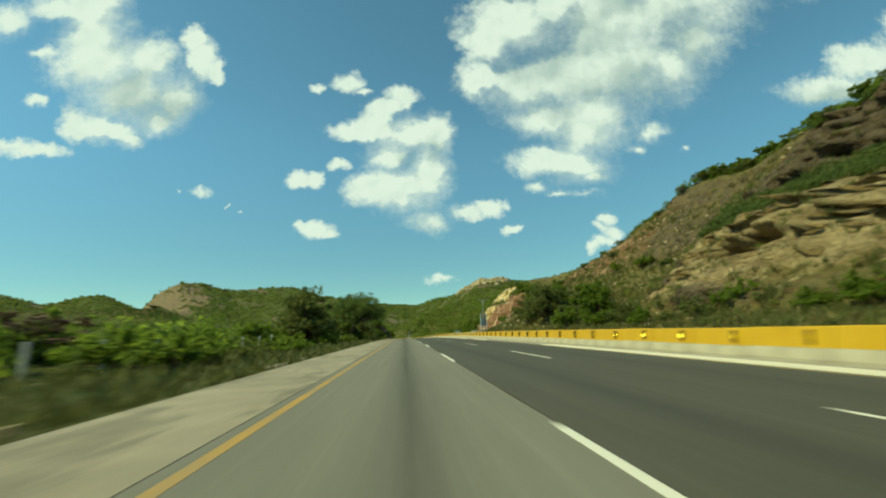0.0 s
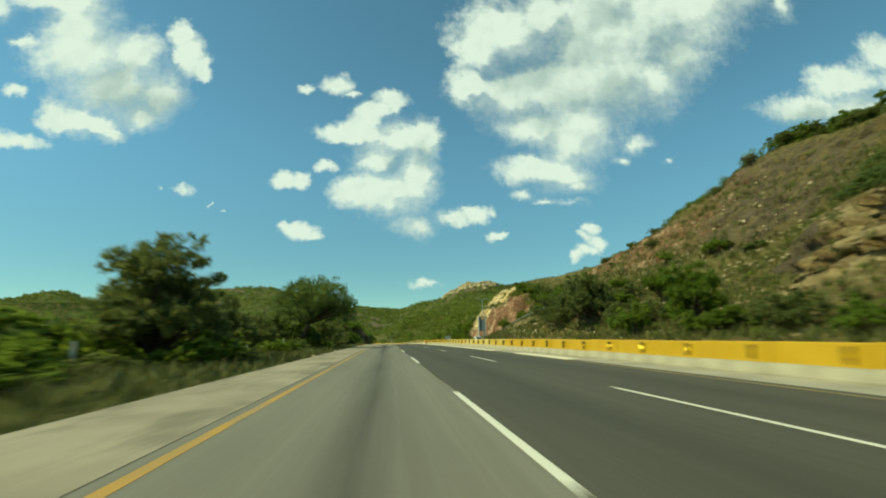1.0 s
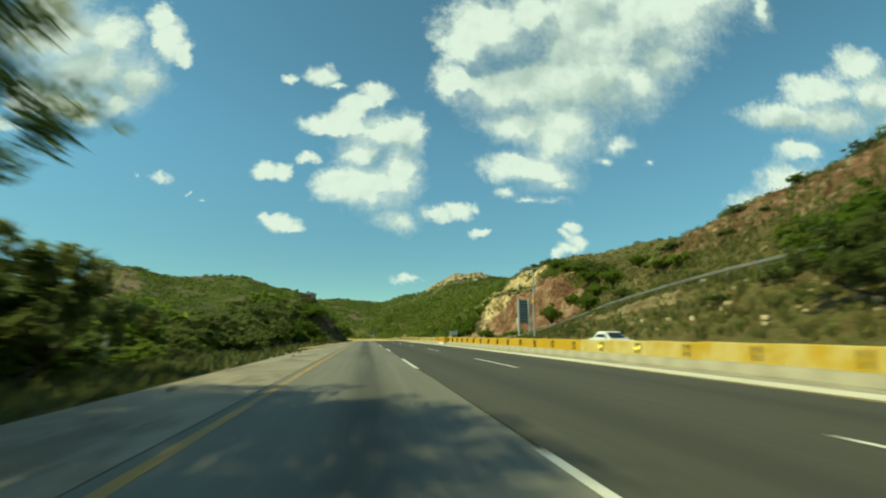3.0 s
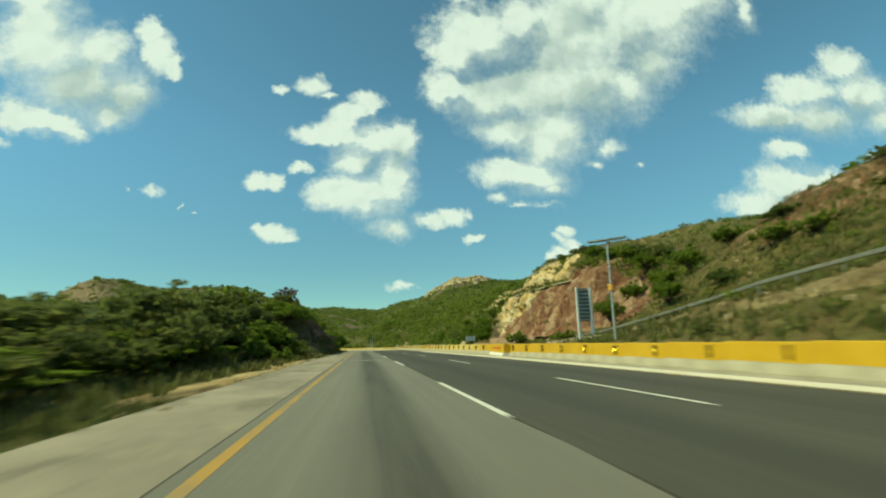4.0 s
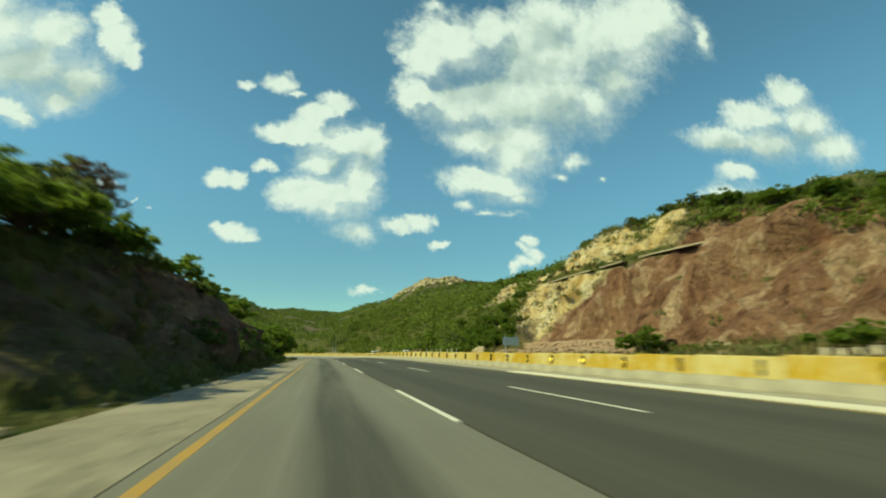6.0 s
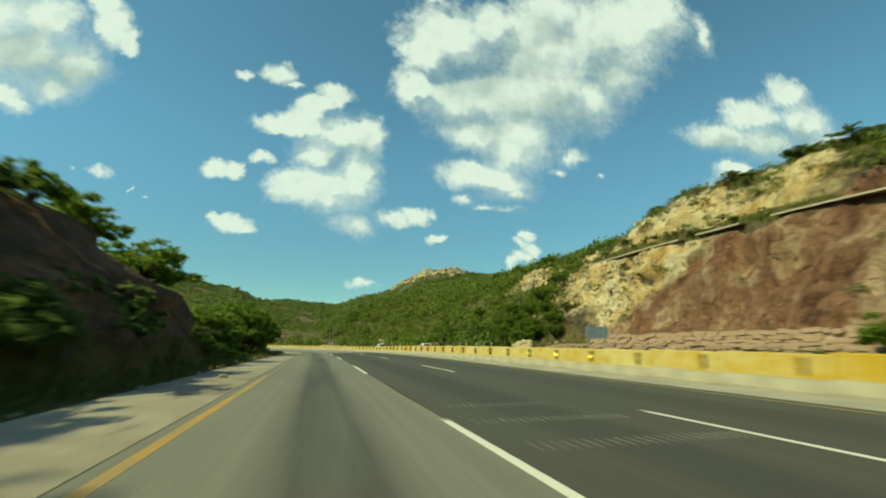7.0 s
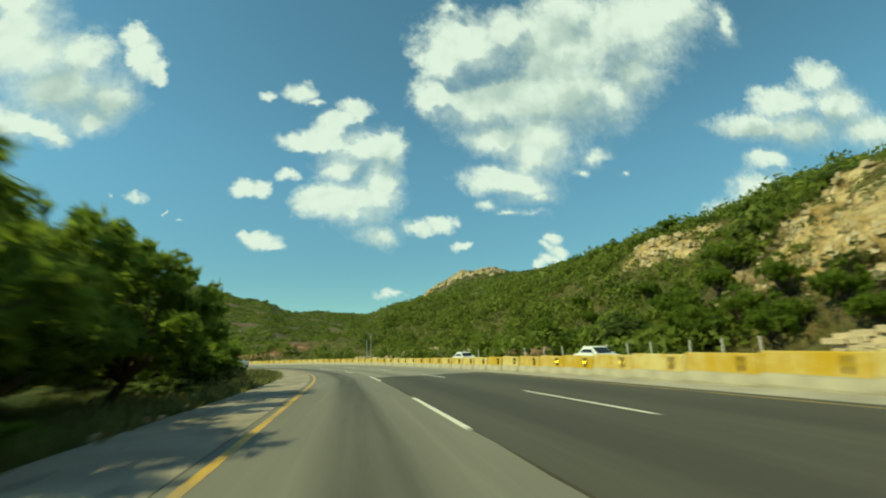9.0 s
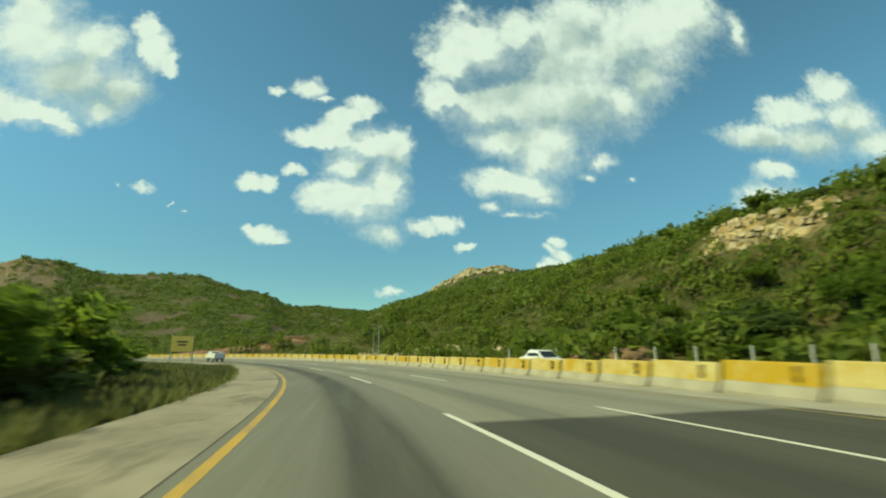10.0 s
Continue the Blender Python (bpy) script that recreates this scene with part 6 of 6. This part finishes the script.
def ledge(s0, s1, z):
    """A concrete drain ledge on the cut, level along the face."""
    ss = np.linspace(s0, s1, 14)
    ll = []
    for k in ss:
        reach = [q for q in np.arange(46, 60, 0.25) if _lookup(k, q, RS, RIGHT_L, RT) < z]
        ll.append(max(reach))
    ll = np.convolve(np.pad(ll, 2, "edge"), np.ones(5) / 5, "valid")
    cols = []
    for dl, dz in ((1.6, -0.12), (1.6, 0.08), (-1.3, 0.09), (-1.3, -0.12)):
        w = world(ss, ll + dl, 0, False)
        w[:, 2] = z + dz
        cols.append(w)
    me = quad_mesh("drain_ledge", np.stack(cols, 1).reshape(-1, 3), grid_faces(14, 4), M_BEIGE)
    return tagged(new("drain_ledge", me), "thin pale concrete drain ledge across the cut", "ledge", "drain ledges")


ledge(228, 243, 14.3)
ledge(247, 254, 14.2)
ledge(257, 281, 14.1)


def lamp_post(h):
    t = new("lamp_post")
    part("pole", rod((0, 0, -0.5), (0, 0, h), 0.11, 0.07), M_STEEL, t)
    a = part("arm", rod((0, 0, h - 0.1), (-1.1, 0, h + 0.15), 0.04), M_STEEL, t)
    part("lamp", box(0.6, 0.22, 0.12, (-1.3, 0, h + 0.15), 0.03), M_STEEL, a)
    return tagged(t, "thin grey steel lamp post beside the far bend", "lamp post", "lamp posts")


for s, l, h in ((362, 30.5, 7.2), (367, 32.0, 5.8)):
    t = lamp_post(h)
    p = ground_at(s, l)
    t.matrix_basis = pose(p[0], p[1], p[2], 0, 0, turn_at(s))


def hoarding():
    """A wide yellow sign on posts, facing the traffic, with dark bars of lettering."""
    t = new("road_sign")
    for x in (-1.7, 1.7):
        part("post", box(0.18, 0.16, 8.6, (x, 0.12, 2.6), 0.02), M_STEEL, t)
    b = part("board", box(3.5, 0.08, 2.5, (0, 0, 5.5), 0.03), M_SIGNFACE, t, "faded yellow sign face")
    part("border", box(3.62, 0.05, 2.62, (0, 0.05, 5.5), 0.02), M_DARK, b)
    for k, w in enumerate((1.8, 1.3)):
        part("lettering", box(w, 0.02, 0.22, (0, -0.05, 5.85 - 0.5 * k), 0.005), M_DARK, b, "dark bar of lettering")
    return tagged(t, "yellow road sign on two posts before the bend", "road sign")


hb = hoarding()
p = ground_at(362, -6.3)
hb.matrix_basis = pose(p[0], p[1], p[2] - 2.2, 0, 0, -6)


def soil_heap():
    """A brown heap of loose soil behind the fence."""
    bm = bmesh.new()
    bmesh.ops.create_icosphere(bm, subdivisions=4, radius=1.0)
    for v in bm.verts:
        q = Vector(v.co)
        k = 1 + 0.22 * soft(q.x * 1.6, q.y * 1.6, q.z * 1.6 + 5) + 0.06 * soft(q.x * 7, q.y * 7, q.z * 7)
        v.co = Vector((q.x * 3.2 * k, q.y * 2.6 * k, max(q.z, -0.3) * 1.9 * k))
    return tagged(part("soil_heap", bm, M_SOIL), "brown heap of loose soil behind the fence", "soil heap", "soil heaps")


heap = soil_heap()
for s, l, w in ((311, 33.5, 1.0), (318, 34.5, 0.8)):
    p = ground_at(s, l)
    kinds.put(heap, pose(p[0], p[1], p[2], 0, 0, 35 * s) @ Matrix.Scale(w, 4))


def panel_sign():
    """A low pale sign of four boards on two posts, seen from behind."""
    t = new("road_sign")
    for x in (-0.95, 0.95):
        part("post", box(0.10, 0.10, 4.4, (x, 0.06, 1.7), 0.015), M_STEEL, t)
    for k in range(4):
        part("board", box(0.62, 0.05, 1.25, (-1.02 + 0.68 * k, 0, 2.9), 0.015), M_BLUEGREY, t, "pale blue-grey board")
    part("rail", box(2.8, 0.04, 0.08, (0, 0.05, 3.2), 0.01), M_STEEL, t)
    return tagged(t, "low pale sign of four boards beside the far carriageway", "road sign")


ps = panel_sign()
p = world(245.2, 29.0, -0.4)
ps.matrix_basis = pose(float(p[0]), float(p[1]), float(p[2]), 0, 0, turn_at(247))


def painted_end():
    """A short heavier block that closes the bright stretch of barrier, with a red band."""
    t = new("barrier_block")
    wall = [(-0.26, 0.30), (-0.20, 0.98), (-0.17, 1.0), (0.17, 1.0), (0.20, 0.98), (0.26, 0.30)]
    foot = [(-0.42, -0.2), (-0.42, 0.12), (-0.28, 0.30), (0.28, 0.30), (0.42, 0.12), (0.42, -0.2)]
    part("wall", prism(wall, -1.9, 1.9), M_FRESH, t, "bright yellow upper wall")
    part("base", prism(foot, -1.9, 1.9), M_WHITE, t, "white painted foot")
    part("band", box(0.02, 2.1, 0.13, (-0.242, 0.1, 0.66), 0.004, None, Matrix.Rotation(radians(5), 4, "Y")), M_REDPAINT, t, "worn red band")
    # solid dark blocks stand in for the shade in the foot's gaps
    for y in (-1.1, 0.2, 1.3):
        part("gap_block", box(0.05, 0.34, 0.10, (-0.43, y, 0.0), 0.01), M_DARK, t, "dark block for a shaded gap")
    return tagged(t, "yellow barrier block with a white foot and a worn red band", "barrier", "median barrier")


pe = painted_end()
pe.matrix_basis = place(158.9, 11.05)


# ---- vehicles ----
def wheel(parent, x, y, r=0.32):
    w = part("wheel", rod((x - 0.11, y, r), (x + 0.11, y, r), r, r, 20), M_RUBBER, parent, "black tyre")
    part("rim", rod((x - 0.12, y, r), (x + 0.12, y, r), r * 0.62, r * 0.62, 16), M_STEEL, w)


def shell(profile, half, inset, bm=None):
    """A car shell: a side outline of (along, up), narrower towards the top."""
    own = bmesh.new()
    top = max(p[1] for p in profile)
    low = min(p[1] for p in profile)
    sides = []
    for sgn in (-1, 1):
        sides.append([own.verts.new((sgn * (half - inset * ((p[1] - low) / (top - low)) ** 1.3), p[0], p[1])) for p in profile])
    own.faces.new(sides[0])
    own.faces.new(sides[1][::-1])
    for i in range(len(profile)):
        j = (i + 1) % len(profile)
        own.faces.new((sides[0][j], sides[0][i], sides[1][i], sides[1][j]))
    bmesh.ops.recalc_face_normals(own, faces=own.faces)
    bmesh.ops.bevel(own, geom=own.edges[:], offset=0.035, segments=2, affect="EDGES", profile=0.6)
    return joined(bm, own)


def sedan():
    c = new("car")
    body = [(-2.15, 0.28), (-2.2, 0.62), (-2.12, 0.86), (-1.2, 0.95), (1.5, 0.98), (2.1, 0.92), (2.15, 0.55), (2.1, 0.28)]
    cabin = [(-1.15, 0.93), (-0.38, 1.50), (0.78, 1.52), (1.45, 0.95)]
    part("body", shell(body, 0.86, 0.07), M_CAR, c)
    part("cabin", shell(cabin, 0.80, 0.17), M_CAR, c)
    part("windows", shell([(-0.88, 1.02), (-0.30, 1.40), (0.70, 1.41), (1.12, 1.03)], 0.79, 0.135), M_GLASS, c, "dark side glass")
    part("windscreen", box(1.25, 0.03, 0.72, (0, -0.80, 1.23), 0.01, None, Matrix.Rotation(radians(-58), 4, "X")), M_GLASS, c, "dark front glass")
    part("rear_window", box(1.2, 0.03, 0.66, (0, 1.17, 1.25), 0.01, None, Matrix.Rotation(radians(57), 4, "X")), M_GLASS, c, "dark rear glass")
    for sgn in (-1, 1):
        part("pillar", rod((sgn * 0.70, 0.10, 0.95), (sgn * 0.63, 0.12, 1.41), 0.045), M_CAR, c)
        part("headlight", box(0.34, 0.08, 0.16, (sgn * 0.6, -2.17, 0.70), 0.03), M_STEEL, c, "clear headlight")
        part("tail_lamp", box(0.3, 0.06, 0.18, (sgn * 0.62, 2.12, 0.78), 0.03), M_LAMP_RED, c, "red tail lamp")
        part("mirror", box(0.2, 0.12, 0.14, (sgn * 0.95, -0.85, 1.0), 0.04), M_CAR, c)
        for y in (-1.35, 1.3):
            wheel(c, sgn * 0.76, y)
    part("bumper", box(1.62, 0.14, 0.2, (0, -2.17, 0.42), 0.05), M_CAR, c)
    return tagged(c, "white saloon car on the far carriageway", "car", "cars on the far carriageway")


def pickup():
    c = new("pickup_truck")
    part("chassis", box(1.5, 5.0, 0.25, (0, 0, 0.55), 0.04), M_DARK, c)
    part("cab", shell([(0.1, 0.65), (0.1, 1.75), (1.3, 1.78), (1.75, 1.25), (2.5, 1.1), (2.55, 0.6)], 0.88, 0.1), M_CAR, c)
    part("rear_window", box(1.2, 0.04, 0.45, (0, 0.07, 1.42), 0.015), M_GLASS, c)
    part("windscreen", box(1.35, 0.04, 0.6, (0, 1.56, 1.52), 0.015, None, Matrix.Rotation(radians(40), 4, "X")), M_GLASS, c)
    bed = part("cargo_bed", box(1.75, 2.5, 0.9, (0, -1.3, 1.05), 0.04), M_CAR, c)
    part("tailgate", box(1.7, 0.06, 0.55, (0, -2.58, 1.0), 0.02), M_CAR, bed)
    for sgn in (-1, 1):
        part("tail_lamp", box(0.16, 0.05, 0.32, (sgn * 0.78, -2.60, 0.95), 0.02), M_LAMP_RED, c, "red tail lamp")
        for y in (-1.6, 1.6):
            wheel(c, sgn * 0.76, y, 0.37)
    return tagged(c, "white pickup truck driving ahead in the bend", "truck")


car = sedan()
kinds.put(car, place(282, 19.5, 0.0, 0))
kinds.put(car, place(304.5, 17.5, 0.0, 0))
kinds.put(car, place(128, 19.5, 0.0, 0))
truck = pickup()
truck.matrix_basis = place(367, 0.2)
